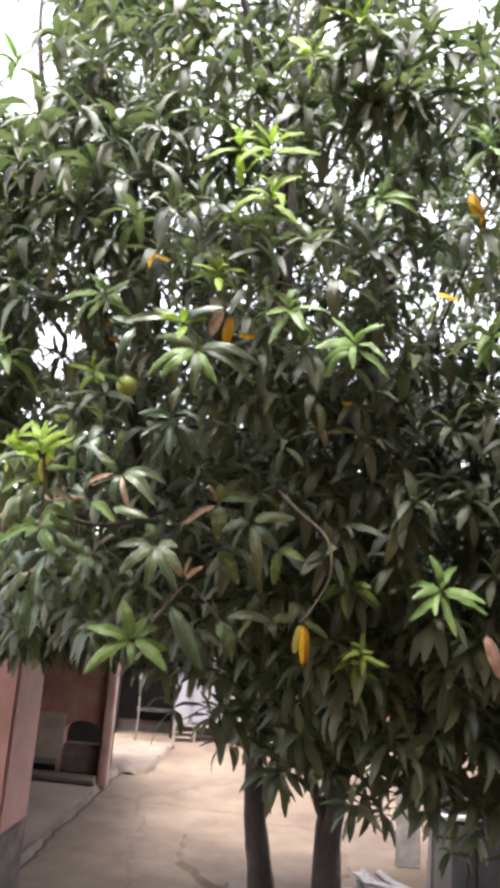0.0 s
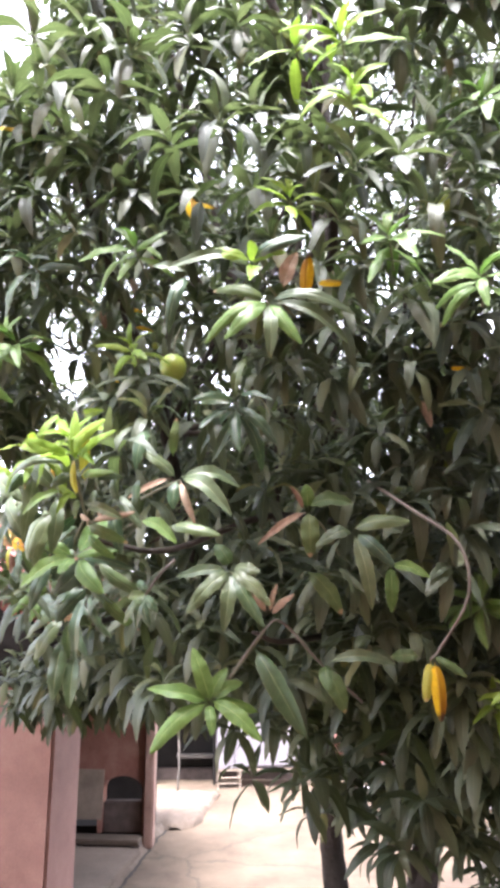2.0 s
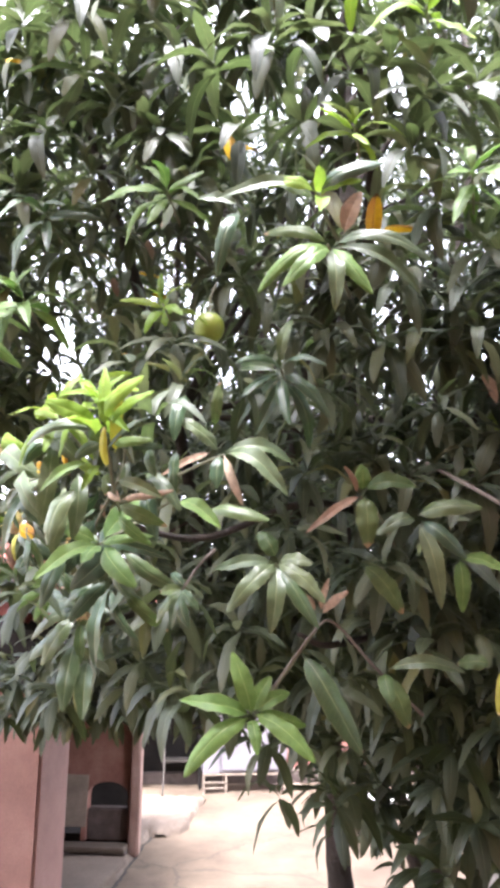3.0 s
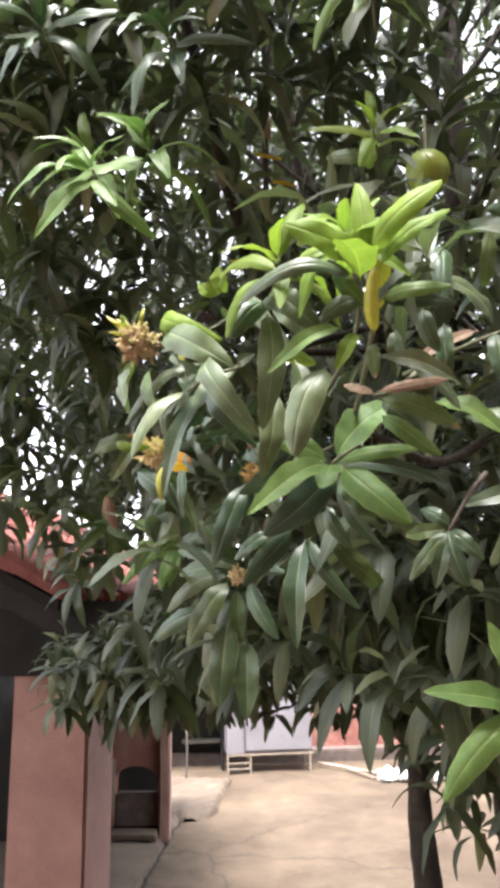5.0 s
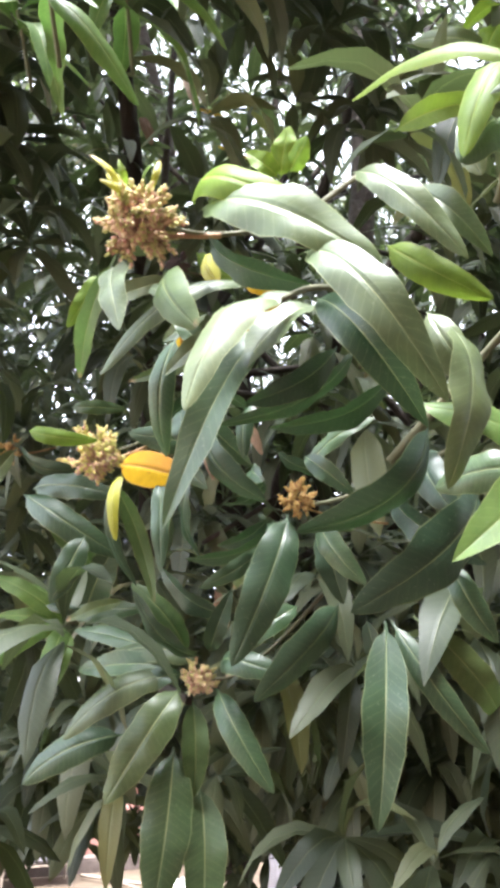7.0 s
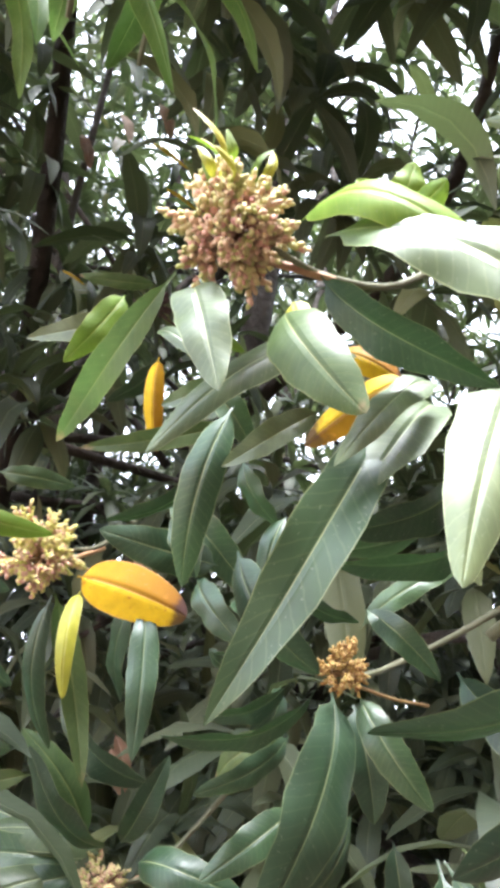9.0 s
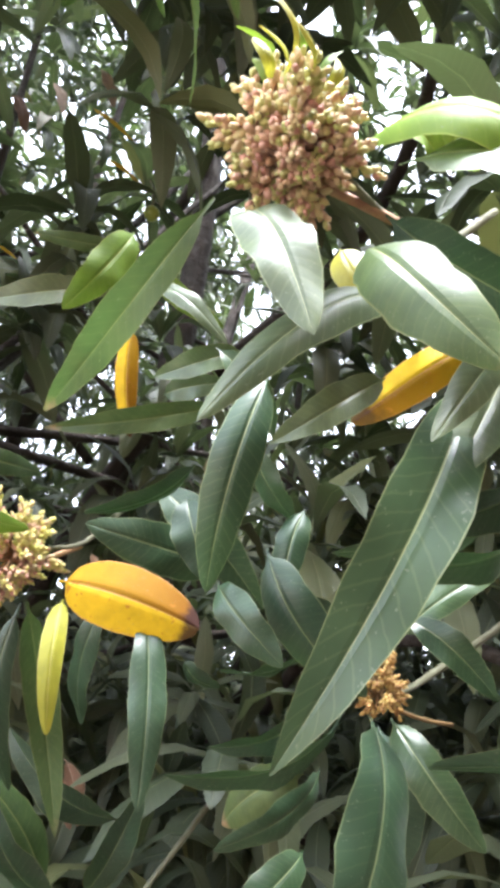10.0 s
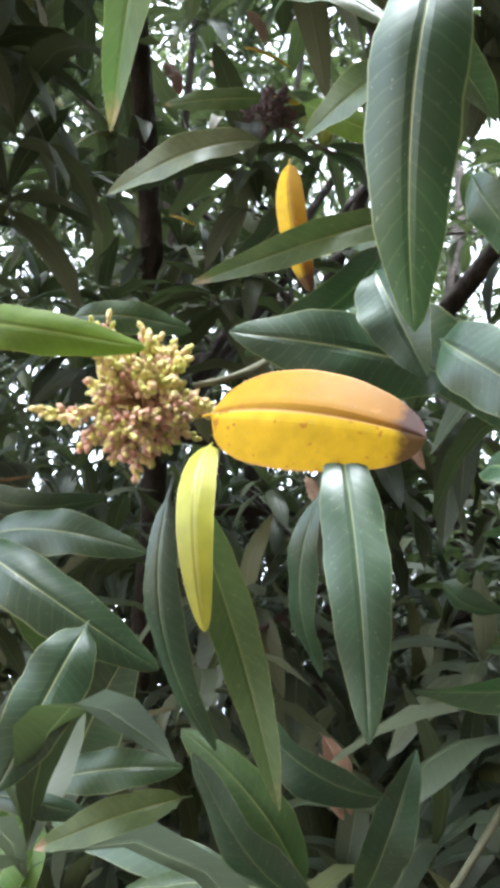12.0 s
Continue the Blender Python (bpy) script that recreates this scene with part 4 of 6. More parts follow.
whorl(-0.68, 5.93, 2.55, 0.162, 9, 1.4, 133)
whorl(-0.46, 5.87, 2.78, 0.162, 9, 1.3, 134)
whorl(-0.42, 3.84, 3.08, 0.162, 9, 1.2, 135)
whorl(-1.17, 3.83, 3.91, 0.171, 9, 1, 136)
whorl(-1.00, 3.70, 4.00, 0.171, 9, 1, 137)
whorl(-1.00, 3.79, 4.21, 0.162, 9, 1.2, 138)
whorl(-1.11, 3.93, 4.15, 0.162, 9, 1.2, 139)
whorl(-0.90, 3.97, 4.20, 0.162, 9, 1.2, 140)
whorl(-1.09, 5.89, 2.74, 0.162, 9, 1.5, 141)
whorl(-0.87, 5.86, 2.63, 0.162, 9, 1.5, 142)
whorl(-0.66, 5.80, 2.67, 0.162, 9, 1.5, 143)
whorl(-1.22, 5.96, 2.58, 0.162, 9, 1.5, 144)
whorl(-0.40, 5.76, 2.53, 0.142, 6, 1.6, 145)
whorl(-1.10, 3.95, 3.54, 0.171, 9, 1.3, 146)
whorl(-0.47, 3.28, 2.93, 0.162, 7, 1.6, 147)
whorl(-0.53, 3.40, 2.93, 0.162, 8, 1.3, 148)
whorl(-0.36, 3.31, 2.93, 0.171, 8, 1.3, 149)
whorl(-0.30, 3.23, 2.99, 0.162, 8, 1, 150)
whorl(-0.25, 3.47, 2.78, 0.171, 8, 1.3, 151)
whorl(-0.16, 3.91, 2.56, 0.162, 7, 1.4, 152)
whorl(-0.00, 3.76, 2.56, 0.162, 8, 1.4, 153)
whorl(-0.36, 3.17, 3.10, 0.152, 8, 1.1, 154)
whorl(-0.60, 3.47, 3.17, 0.171, 8, 1.2, 155)
whorl(-0.53, 3.35, 3.16, 0.171, 8, 1.2, 156)
whorl(-0.54, 3.29, 3.49, 0.162, 8, 1.1, 157)
whorl(-0.59, 3.35, 3.27, 0.162, 8, 1.2, 158)
whorl(-0.75, 3.59, 3.30, 0.162, 8, 1.2, 159)
whorl(-0.78, 3.66, 2.99, 0.162, 8, 1.2, 160)
whorl(-0.62, 3.62, 2.99, 0.162, 8, 1.2, 161)
whorl(-1.64, 4.52, 3.62, 0.190, 10, 1.2, 162)
whorl(-1.51, 4.61, 3.68, 0.190, 10, 1.2, 163)
whorl(-1.54, 4.45, 3.49, 0.180, 9, 1.3, 164)
whorl(-1.35, 4.54, 3.55, 0.190, 10, 1.3, 165)
whorl(-1.20, 4.46, 3.44, 0.180, 9, 1.3, 166)
whorl(-1.44, 4.66, 3.49, 0.180, 9, 1.4, 167)
whorl(-1.12, 3.77, 3.79, 0.171, 10, 1.2, 168)
whorl(-1.13, 3.88, 3.90, 0.171, 10, 1.2, 169)
whorl(-1.16, 4.19, 3.95, 0.171, 9, 1.2, 170)
whorl(-1.17, 4.23, 3.79, 0.171, 9, 1.2, 171)
whorl(0.36, 4.00, 2.29, 0.247, 9, 1.3, 172)
whorl(0.12, 4.20, 2.49, 0.247, 11, 1.1, 173)
whorl(0.58, 3.43, 2.30, 0.162, 8, 1.5, 174)
whorl(-1.72, 4.70, 3.57, 0.165, 10, 1.3, 175)
whorl(-1.51, 4.70, 3.49, 0.165, 10, 1.3, 176)
whorl(-1.37, 4.70, 3.37, 0.165, 10, 1.3, 177)
whorl(-1.62, 4.80, 3.67, 0.165, 10, 1.3, 178)
whorl(-1.78, 4.60, 3.69, 0.165, 10, 1.3, 179)
whorl(-1.26, 4.70, 3.28, 0.165, 10, 1.3, 180)
whorl(-1.47, 4.60, 3.65, 0.165, 10, 1.3, 181)
whorl(-1.70, 4.80, 3.42, 0.165, 10, 1.3, 182)
whorl(-1.57, 4.70, 3.37, 0.165, 10, 1.3, 183)
whorl(-1.30, 4.60, 3.50, 0.165, 10, 1.3, 184)
whorl(-1.16, 4.70, 3.25, 0.165, 10, 1.3, 185)
whorl(-1.85, 4.80, 3.55, 0.165, 10, 1.3, 186)
thicket((-1.5, 5.2, 2.6), (-0.6, 5.8, 2.95), 60, 0.17, 41)
rosette(-0.02, 2.62, 4.64, 0.162, "young", 9, 0.35)
rosette(-0.01, 2.57, 4.42, 0.142, "young", 8, 0.45)
rosette(-0.13, 2.72, 4.69, 0.142, "young", 6, 0.55)
rosette(0.40, 2.72, 4.55, 0.162, "bright", 10, 0.85)
rosette(-0.16, 2.64, 4.16, 0.123, "young", 8, 0.45)
rosette(0.08, 2.60, 4.04, 0.152, "bright", 10, 0.95)
rosette(0.31, 2.61, 3.95, 0.162, "bright", 10, 1.05)
rosette(-0.57, 2.88, 4.13, 0.152, "bright", 9, 1.05)
rosette(-0.91, 3.16, 4.21, 0.190, "mature", 10, 1.15)
rosette(-0.95, 3.15, 3.95, 0.171, "bright", 10, 0.85)
rosette(-0.57, 2.90, 3.84, 0.114, "lime", 8, 0.55)
rosette(-0.28, 2.96, 3.71, 0.190, "mature", 10, 1.85)
rosette(-0.68, 2.67, 3.53, 0.114, "young", 11, 0.65)
rosette(-0.76, 2.71, 3.51, 0.133, "lime", 9, 0.85)
rosette(0.46, 3.14, 3.17, 0.162, "bright", 9, 1.05)
rosette(0.50, 3.21, 2.87, 0.123, "lime", 8, 0.75)
rosette(0.84, 2.75, 4.08, 0.171, "bright", 11, 0.95)
rosette(0.75, 2.93, 3.17, 0.190, "bright", 11, 0.95)
rosette(0.51, 3.10, 2.92, 0.114, "lime", 8, 0.55)
rosette(0.76, 2.62, 4.76, 0.171, "bright", 10, 0.95)
rosette(0.11, 2.71, 5.10, 0.162, "young", 9, 0.55)
rosette(0.30, 2.75, 5.30, 0.171, "young", 9, 0.55)
rosette(-1.04, 3.00, 5.11, 0.171, "bright", 10, 0.85)
rosette(-1.18, 3.22, 4.27, 0.171, "mature", 11, 1.05)
rosette(-1.07, 3.29, 4.00, 0.162, "bright", 10, 0.95)
rosette(-1.05, 3.08, 3.86, 0.162, "bright", 10, 0.95)
rosette(-1.09, 4.00, 3.30, 0.162, "olive", 8, 1.45)
rosette(-1.69, 4.66, 3.48, 0.171, "brown", 6, 1.45)
rosette(-1.29, 4.47, 3.41, 0.152, "olive", 6, 1.55)
rosette(-1.47, 4.36, 3.43, 0.152, "olive", 6, 1.55)

build_foliage()

# ---- far trees beyond the wall ----
foliage_rows.clear()
rng = random.Random(77)
for i in range(420):
    x = rng.uniform(-9, 11)
    top = 3.6 + 1.6 * noise.noise(Vector((x * 0.35, 0, 4)))
    whorl(x, rng.uniform(19, 23), top - 2.6 * rng.random() ** 1.5, rng.uniform(0.5, 0.75), 8, 1.0, i)
far = build_foliage()
far.name, far.parent, far.matrix_parent_inverse = "far_trees", None, Matrix.Identity(4)
tagged(far, "green trees beyond the boundary wall", "trees")

# ---- fruit ----
k = Mat("green_mango_skin")
FRUIT = k.shade(k.mix(k.maths("MULTIPLY", k.maths("GREATER_THAN", k.noise(130, 2), 0.62), 0.35), k.ramp(k.noise(14, 3), [(0.3, (0.15, 0.22, 0.03)), (0.7, (0.24, 0.30, 0.04))]), (0.36, 0.40, 0.12)), 0.38, normal=k.bump(k.noise(60, 3), 0.08, 0.002))


def fruit(at, r, seed=0):
    bm = bmesh.new()
    bmesh.ops.create_uvsphere(bm, u_segments=20, v_segments=14, radius=r)
    for v in bm.verts:
        v.co.z *= 1.06
        v.co.x *= 1 + 0.08 * v.co.z / r
        v.co *= 1 + 0.03 * noise.noise(v.co * 20 + Vector((seed, 0, 0)))
    ob = grown(part("fruit", bm, FRUIT, label="round unripe green mango", smooth=True))
    ob.location = Vector(at)
    bm = tube(bmesh.new(), smooth_line([Vector((0, 0, r * 1.02)), Vector((0.004, 0.01, r + 0.05)), Vector((0.02, 0.05, r + 0.11))]), [0.0028] * 11, 6)
    st = part("stalk", bm, TWIG, smooth=True)
    st.parent = ob
    return ob


# ---- flower heads ----
def bud_material(name, stops):
    k = Mat(name)
    rnd = k.n("ShaderNodeNewGeometry").outputs["Random Per Island"]
    return k.shade(k.ramp(rnd, stops), 0.6, through=0.2, through_color=k.ramp(rnd, stops))


BUDS = {
    "rosy": bud_material("rosy_flower_buds", [(0, (0.52, 0.30, 0.20)), (0.2, (0.60, 0.46, 0.26)), (0.55, (0.62, 0.55, 0.25)), (1, (0.42, 0.45, 0.14))]),
    "cream": bud_material("cream_flower_buds", [(0, (0.64, 0.36, 0.28)), (0.14, (0.70, 0.57, 0.30)), (0.6, (0.75, 0.69, 0.24)), (1, (0.52, 0.54, 0.13))]),
    "blush": bud_material("blushing_inner_buds", [(0, (0.50, 0.25, 0.19)), (0.4, (0.60, 0.38, 0.27)), (0.8, (0.68, 0.50, 0.32)), (1, (0.62, 0.55, 0.30))]),
    "dead": bud_material("dead_flower_buds", [(0, (0.03, 0.02, 0.018)), (1, (0.09, 0.05, 0.045))]),
    "amber": bud_material("amber_flower_buds", [(0, (0.26, 0.13, 0.04)), (0.5, (0.42, 0.25, 0.07)), (1, (0.50, 0.38, 0.12))]),
}
BUDSTALK = {
    "rosy": rough_surface("rosy_flower_stalk", [(0.3, (0.30, 0.13, 0.09)), (0.7, (0.42, 0.28, 0.16))], 40, 200, 0.7, 0.2, 0.001),
    "cream": rough_surface("pale_flower_stalk", [(0.3, (0.40, 0.20, 0.12)), (0.7, (0.44, 0.36, 0.12))], 40, 200, 0.7, 0.2, 0.001),
    "dead": rough_surface("dead_flower_stalk", [(0.3, (0.06, 0.04, 0.03)), (0.7, (0.14, 0.09, 0.07))], 40, 200, 0.8, 0.2, 0.001),
    "amber": rough_surface("amber_flower_stalk", [(0.3, (0.22, 0.12, 0.05)), (0.7, (0.32, 0.22, 0.09))], 40, 200, 0.7, 0.2, 0.001),
}


bm = bmesh.new()
bmesh.ops.create_icosphere(bm, subdivisions=1, radius=1)
BUD = (np.array([v.co[:] for v in bm.verts]), np.array([[v.index for v in f.verts] for f in bm.faces]))
bm.free()


def bud_object(name, co, tris, material):
    me = bpy.data.meshes.new(name)
    me.from_pydata(np.concatenate(co).tolist(), [], np.concatenate(tris).tolist())
    for p in me.polygons:
        p.use_smooth = True
    me.materials.append(material)
    return new(name, me)


def panicle(at, radius, kind, stem_from, squash=(1, 1, 0.9), spikes=26, seed=3, axis=(0, -0.3, 0.9), bracts=0):
    """A flower head: pink stalks that branch into stubby fingers, each a cone of swelling buds."""
    rng = random.Random(seed)
    at, axis = Vector(at), Vector(axis).normalized()
    stalk = shoot([stem_from, (Vector(stem_from) + at) / 2 + Vector((0, 0, -0.006)), at - axis * radius * 0.3], radius * 0.06, radius * 0.05, BUDSTALK[kind], seed, "flower_head")
    tagged(stalk, {"rosy": "rosy brown mango flower head", "cream": "creamy yellow mango flower head", "amber": "small amber mango flower head", "dead": "dry blackened mango flower head"}[kind])
    stems = bmesh.new()
    outer, inner = ([], []), ([], [])

    def bud(pile, p, way, thick, long):
        m = np.array((way.to_track_quat("Z", "Y").to_matrix() @ Matrix.Diagonal((thick, thick, long)))).T
        pile[1].append(BUD[1] + len(pile[0]) * len(BUD[0]))
        pile[0].append(BUD[0] @ m + np.array(p))

    for i in range(spikes):
        a, h = i * 2.4 + rng.uniform(-0.25, 0.25), 1 - 2 * (i + 0.5) / spikes
        d = Vector((math.cos(a) * math.sqrt(1 - h * h), math.sin(a) * math.sqrt(1 - h * h), h))
        lump = 1 + 0.75 * noise.noise(d * 1.7 + Vector((seed * 3.1, 0, 0)))
        d = Vector((d.x * squash[0], d.y * squash[1], d.z * squash[2])) + axis * 0.05
        root = at - axis * radius * 0.2 * rng.random()
        neck = at + d * radius * rng.uniform(0.34, 0.52) * lump
        tube(stems, [root, (root + neck) / 2, neck], [radius * 0.04, radius * 0.032, radius * 0.026], 5)
        # each branch carries a few fingers that point outward and up
        for f in range(rng.choice((2, 3, 3, 4))):
            way = (d.normalized() + Vector((rng.gauss(0, 1), rng.gauss(0, 1), rng.gauss(0, 1))) * 0.42 + axis * 0.22).normalized()
            long = radius * rng.uniform(0.26, 0.44) * lump
            tube(stems, [neck, neck + way * long * 0.7], [radius * 0.026, radius * 0.018], 4)
            side = way.orthogonal().normalized()
            count = rng.randint(9, 13)
            for j in range(count):
                u = j / (count - 1)
                out = Matrix.Rotation(j * 2.4 + f, 3, way) @ side
                wide = radius * (0.075 * (1 - u) ** 0.7 + 0.006)
                p = neck + way * long * (0.18 + 0.82 * u) + out * wide
                size = radius * rng.uniform(0.036, 0.054) * (1.1 - 0.3 * u)
                bud(inner if u < 0.12 or (h < -0.35 and rng.random() < 0.4) else outer, p, (way + out * (0.9 - 0.6 * u)).normalized(), size, size * rng.uniform(1.3, 2.0))
    parts = [part("inflorescence_branching", stems, BUDSTALK[kind], smooth=True), bud_object("bud_mass", *outer, BUDS[kind]), bud_object("bud_core", *inner, BUDS["blush" if kind in ("rosy", "cream") else kind])]
    for ob in parts:
        ob.parent = stalk
        ob.matrix_parent_inverse = stalk.matrix_world.inverted()
        tagged(ob, kind="stuff")
    for i in range(bracts):
        # thin curling bracts on the head's open side
        way = (Vector((rng.uniform(-1.0, 0.2), rng.uniform(-0.6, 0.2), rng.uniform(-0.1, 1.0)))).normalized()
        foot = at + way * radius * rng.uniform(0.55, 0.8)
        leaf(stalk, foot, foot + (way + Vector((0, 0, rng.uniform(-0.3, 0.4)))) * radius * rng.uniform(0.5, 0.8), radius * 0.15, rng.choice(("lime", "yellowgreen")), 0.3, rng.uniform(-60, 60), "bract")
    return stalk


# ---- shoots near the walk, leaf by leaf ----
tw = shoot([(-0.640, 2.821, 3.336), (-0.648, 2.733, 3.367), (-0.652, 2.661, 3.413), (-0.666, 2.635, 3.459)], 0.004, 0.0024)
leaf(tw, (-0.662, 2.652, 3.469), (-0.669, 2.651, 3.589), 0.031, "young", 0.11, -13)
leaf(tw, (-0.676, 2.634, 3.473), (-0.770, 2.609, 3.507), 0.035, "young", 0.21, -41)
leaf(tw, (-0.675, 2.629, 3.447), (-0.719, 2.544, 3.454), 0.048, "young", 0.11, 4)
leaf(tw, (-0.660, 2.629, 3.481), (-0.588, 2.575, 3.550), 0.033, "young", 0.26, 21)
leaf(tw, (-0.649, 2.639, 3.469), (-0.568, 2.606, 3.531), 0.021, "young", 0.18, 18)
leaf(tw, (-0.653, 2.656, 3.391), (-0.660, 2.622, 3.462), 0.018, "yellowgreen", 0.11, -8)
leaf(tw, (-0.644, 2.655, 3.435), (-0.569, 2.614, 3.438), 0.021, "bright", 0.21, 27)
leaf(tw, (-0.635, 2.673, 3.437), (-0.549, 2.652, 3.433), 0.019, "mature", 0.21, 46)
leaf(tw, (-0.675, 2.656, 3.467), (-0.744, 2.688, 3.501), 0.019, "olive", 0.21, -48)
leaf(tw, (-0.671, 2.666, 3.463), (-0.816, 2.698, 3.439), 0.024, "paler", 0.3, -27)
leaf(tw, (-0.771, 2.763, 3.472), (-0.707, 2.698, 3.405), 0.039, "paler", 0.3, 21)
leaf(tw, (-0.688, 2.672, 3.403), (-0.781, 2.686, 3.348), 0.022, "bright", 0.26, -18)
leaf(tw, (-0.709, 2.667, 3.353), (-0.756, 2.659, 3.242), 0.041, "paler", 0.15, -3)
leaf(tw, (-0.654, 2.668, 3.384), (-0.655, 2.657, 3.336), 0.019, "olive", 0.11, 13)
leaf(tw, (-0.639, 2.687, 3.372), (-0.547, 2.671, 3.337), 0.025, "paler", 0.18, 25)
leaf(tw, (-0.665, 2.670, 3.440), (-0.717, 2.668, 3.410), 0.025, "mature", 0.21, -34)
leaf(tw, (-0.658, 2.670, 3.429), (-0.696, 2.680, 3.478), 0.023, "bright", 0.18, -26)
leaf(tw, (-0.616, 2.695, 3.412), (-0.619, 2.688, 3.345), 0.021, "mature", 0.18, 12)
leaf(tw, (-0.577, 2.699, 3.444), (-0.563, 2.687, 3.381), 0.024, "mature", 0.18, 27)
leaf(tw, (-0.523, 2.768, 3.452), (-0.525, 2.766, 3.359), 0.026, "mature", 0.18, 14)
leaf(tw, (-0.670, 2.679, 3.400), (-0.701, 2.666, 3.347), 0.021, "lime", 0.18, -9)
tw = shoot([(-0.530, 2.831, 3.411), (-0.599, 2.765, 3.354), (-0.634, 2.745, 3.339)], 0.004, 0.0024)
leaf(tw, (-0.631, 2.744, 3.344), (-0.528, 2.745, 3.366), 0.017, "brown", 0.15, 34)
leaf(tw, (-0.632, 2.744, 3.342), (-0.665, 2.780, 3.364), 0.012, "brown", 0.11, -37)
leaf(tw, (-0.635, 2.716, 3.329), (-0.537, 2.700, 3.286), 0.026, "olive", 0.21, 40)
leaf(tw, (-0.634, 2.720, 3.308), (-0.566, 2.694, 3.250), 0.023, "bright", 0.18, 21)
leaf(tw, (-0.623, 2.754, 3.336), (-0.570, 2.749, 3.291), 0.025, "mature", 0.18, 39)
tw = shoot([(-0.600, 2.898, 3.322), (-0.655, 2.836, 3.279), (-0.677, 2.814, 3.262)], 0.004, 0.0024)
leaf(tw, (-0.682, 2.816, 3.260), (-0.798, 2.786, 3.188), 0.039, "bright", 0.21, -9)
leaf(tw, (-0.666, 2.812, 3.256), (-0.595, 2.738, 3.172), 0.043, "bright", 0.18, 14)
leaf(tw, (-0.683, 2.815, 3.266), (-0.775, 2.840, 3.307), 0.033, "bright", 0.18, -16)
leaf(tw, (-0.671, 2.821, 3.270), (-0.579, 2.833, 3.354), 0.053, "bright", 0.12, 6)
leaf(tw, (-0.673, 2.803, 3.261), (-0.565, 2.772, 3.277), 0.024, "bright", 0.15, 14)
leaf(tw, (-0.678, 2.805, 3.258), (-0.704, 2.756, 3.218), 0.034, "bright", 0.11, 3)
leaf(tw, (-0.666, 2.821, 3.264), (-0.526, 2.793, 3.230), 0.022, "mature", 0.15, 32)
leaf(tw, (-0.678, 2.834, 3.269), (-0.729, 2.890, 3.264), 0.033, "mature", 0.18, -36)
leaf(tw, (-0.660, 2.865, 3.246), (-0.610, 2.843, 3.191), 0.033, "mature", 0.18, 25)
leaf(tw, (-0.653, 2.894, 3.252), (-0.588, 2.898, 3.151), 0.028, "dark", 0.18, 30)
leaf(tw, (-0.635, 2.920, 3.257), (-0.509, 2.925, 3.176), 0.032, "mature", 0.18, 33)
tw = shoot([(-0.437, 2.869, 3.259), (-0.470, 2.853, 3.226), (-0.505, 2.851, 3.173)], 0.004, 0.0024, GREYTWIG)
leaf(tw, (-0.505, 2.851, 3.173), (-0.558, 2.879, 3.104), 0.023, "mature", 0.18, -10)
leaf(tw, (-0.505, 2.851, 3.173), (-0.526, 2.863, 3.092), 0.024, "mature", 0.18, 4)
leaf(tw, (-0.505, 2.851, 3.173), (-0.489, 2.832, 3.094), 0.026, "mature", 0.18, 20)
leaf(tw, (-0.505, 2.851, 3.173), (-0.470, 2.820, 3.130), 0.023, "mature", 0.18, 27)
leaf(tw, (-0.503, 2.861, 3.176), (-0.552, 2.906, 3.170), 0.024, "olive", 0.18, -28)
leaf(tw, (-0.500, 2.859, 3.179), (-0.531, 2.893, 3.209), 0.024, "mature", 0.18, -28)
tw = shoot([(-0.735, 2.969, 3.603), (-0.813, 2.965, 3.525), (-0.883, 2.955, 3.487), (-0.934, 2.948, 3.475)], 0.003, 0.0018)
leaf(tw, (-0.963, 2.975, 3.447), (-0.969, 2.932, 3.368), 0.027, "paler", 0.18, 35)
leaf(tw, (-0.965, 2.994, 3.468), (-0.969, 3.106, 3.397), 0.014, "olive", 0.15, -72)
leaf(tw, (-0.905, 2.965, 3.518), (-0.825, 2.868, 3.456), 0.034, "young", 0.3, 36)
leaf(tw, (-0.911, 2.933, 3.488), (-0.810, 2.822, 3.400), 0.046, "mature", 0.18, 35)
leaf(tw, (-0.896, 2.951, 3.480), (-0.827, 2.885, 3.411), 0.028, "dark", 0.18, 60)
leaf(tw, (-0.930, 2.938, 3.431), (-0.924, 2.887, 3.359), 0.033, "olive", 0.18, 52)
leaf(tw, (-0.849, 2.867, 3.426), (-0.780, 2.801, 3.295), 0.036, "paler", 0.24, 32)
leaf(tw, (-0.836, 2.873, 3.393), (-0.779, 2.826, 3.286), 0.033, "mature", 0.27, 41)
leaf(tw, (-0.762, 2.841, 3.383), (-0.735, 2.819, 3.313), 0.027, "paler", 0.18, 35)
leaf(tw, (-0.821, 2.930, 3.431), (-0.896, 2.934, 3.357), 0.021, "paler", 0.15, 10)
leaf(tw, (-0.875, 2.968, 3.407), (-0.915, 3.002, 3.369), 0.018, "paler", 0.11, -24)
leaf(tw, (-0.845, 2.965, 3.451), (-0.972, 2.984, 3.352), 0.022, "paler", 0.18, -1)
leaf(tw, (-0.785, 2.899, 3.540), (-0.728, 2.830, 3.430), 0.028, "paler", 0.18, 39)
leaf(tw, (-0.742, 2.885, 3.523), (-0.693, 2.842, 3.447), 0.026, "paler", 0.21, 42)
leaf(tw, (-0.751, 2.905, 3.481), (-0.688, 2.852, 3.416), 0.028, "lime", 0.15, 55)
leaf(tw, (-0.826, 2.957, 3.563), (-0.825, 2.940, 3.608), 0.024, "young", 0.11, -6)
leaf(tw, (-0.828, 2.958, 3.563), (-0.858, 2.964, 3.587), 0.021, "young", 0.18, -40)
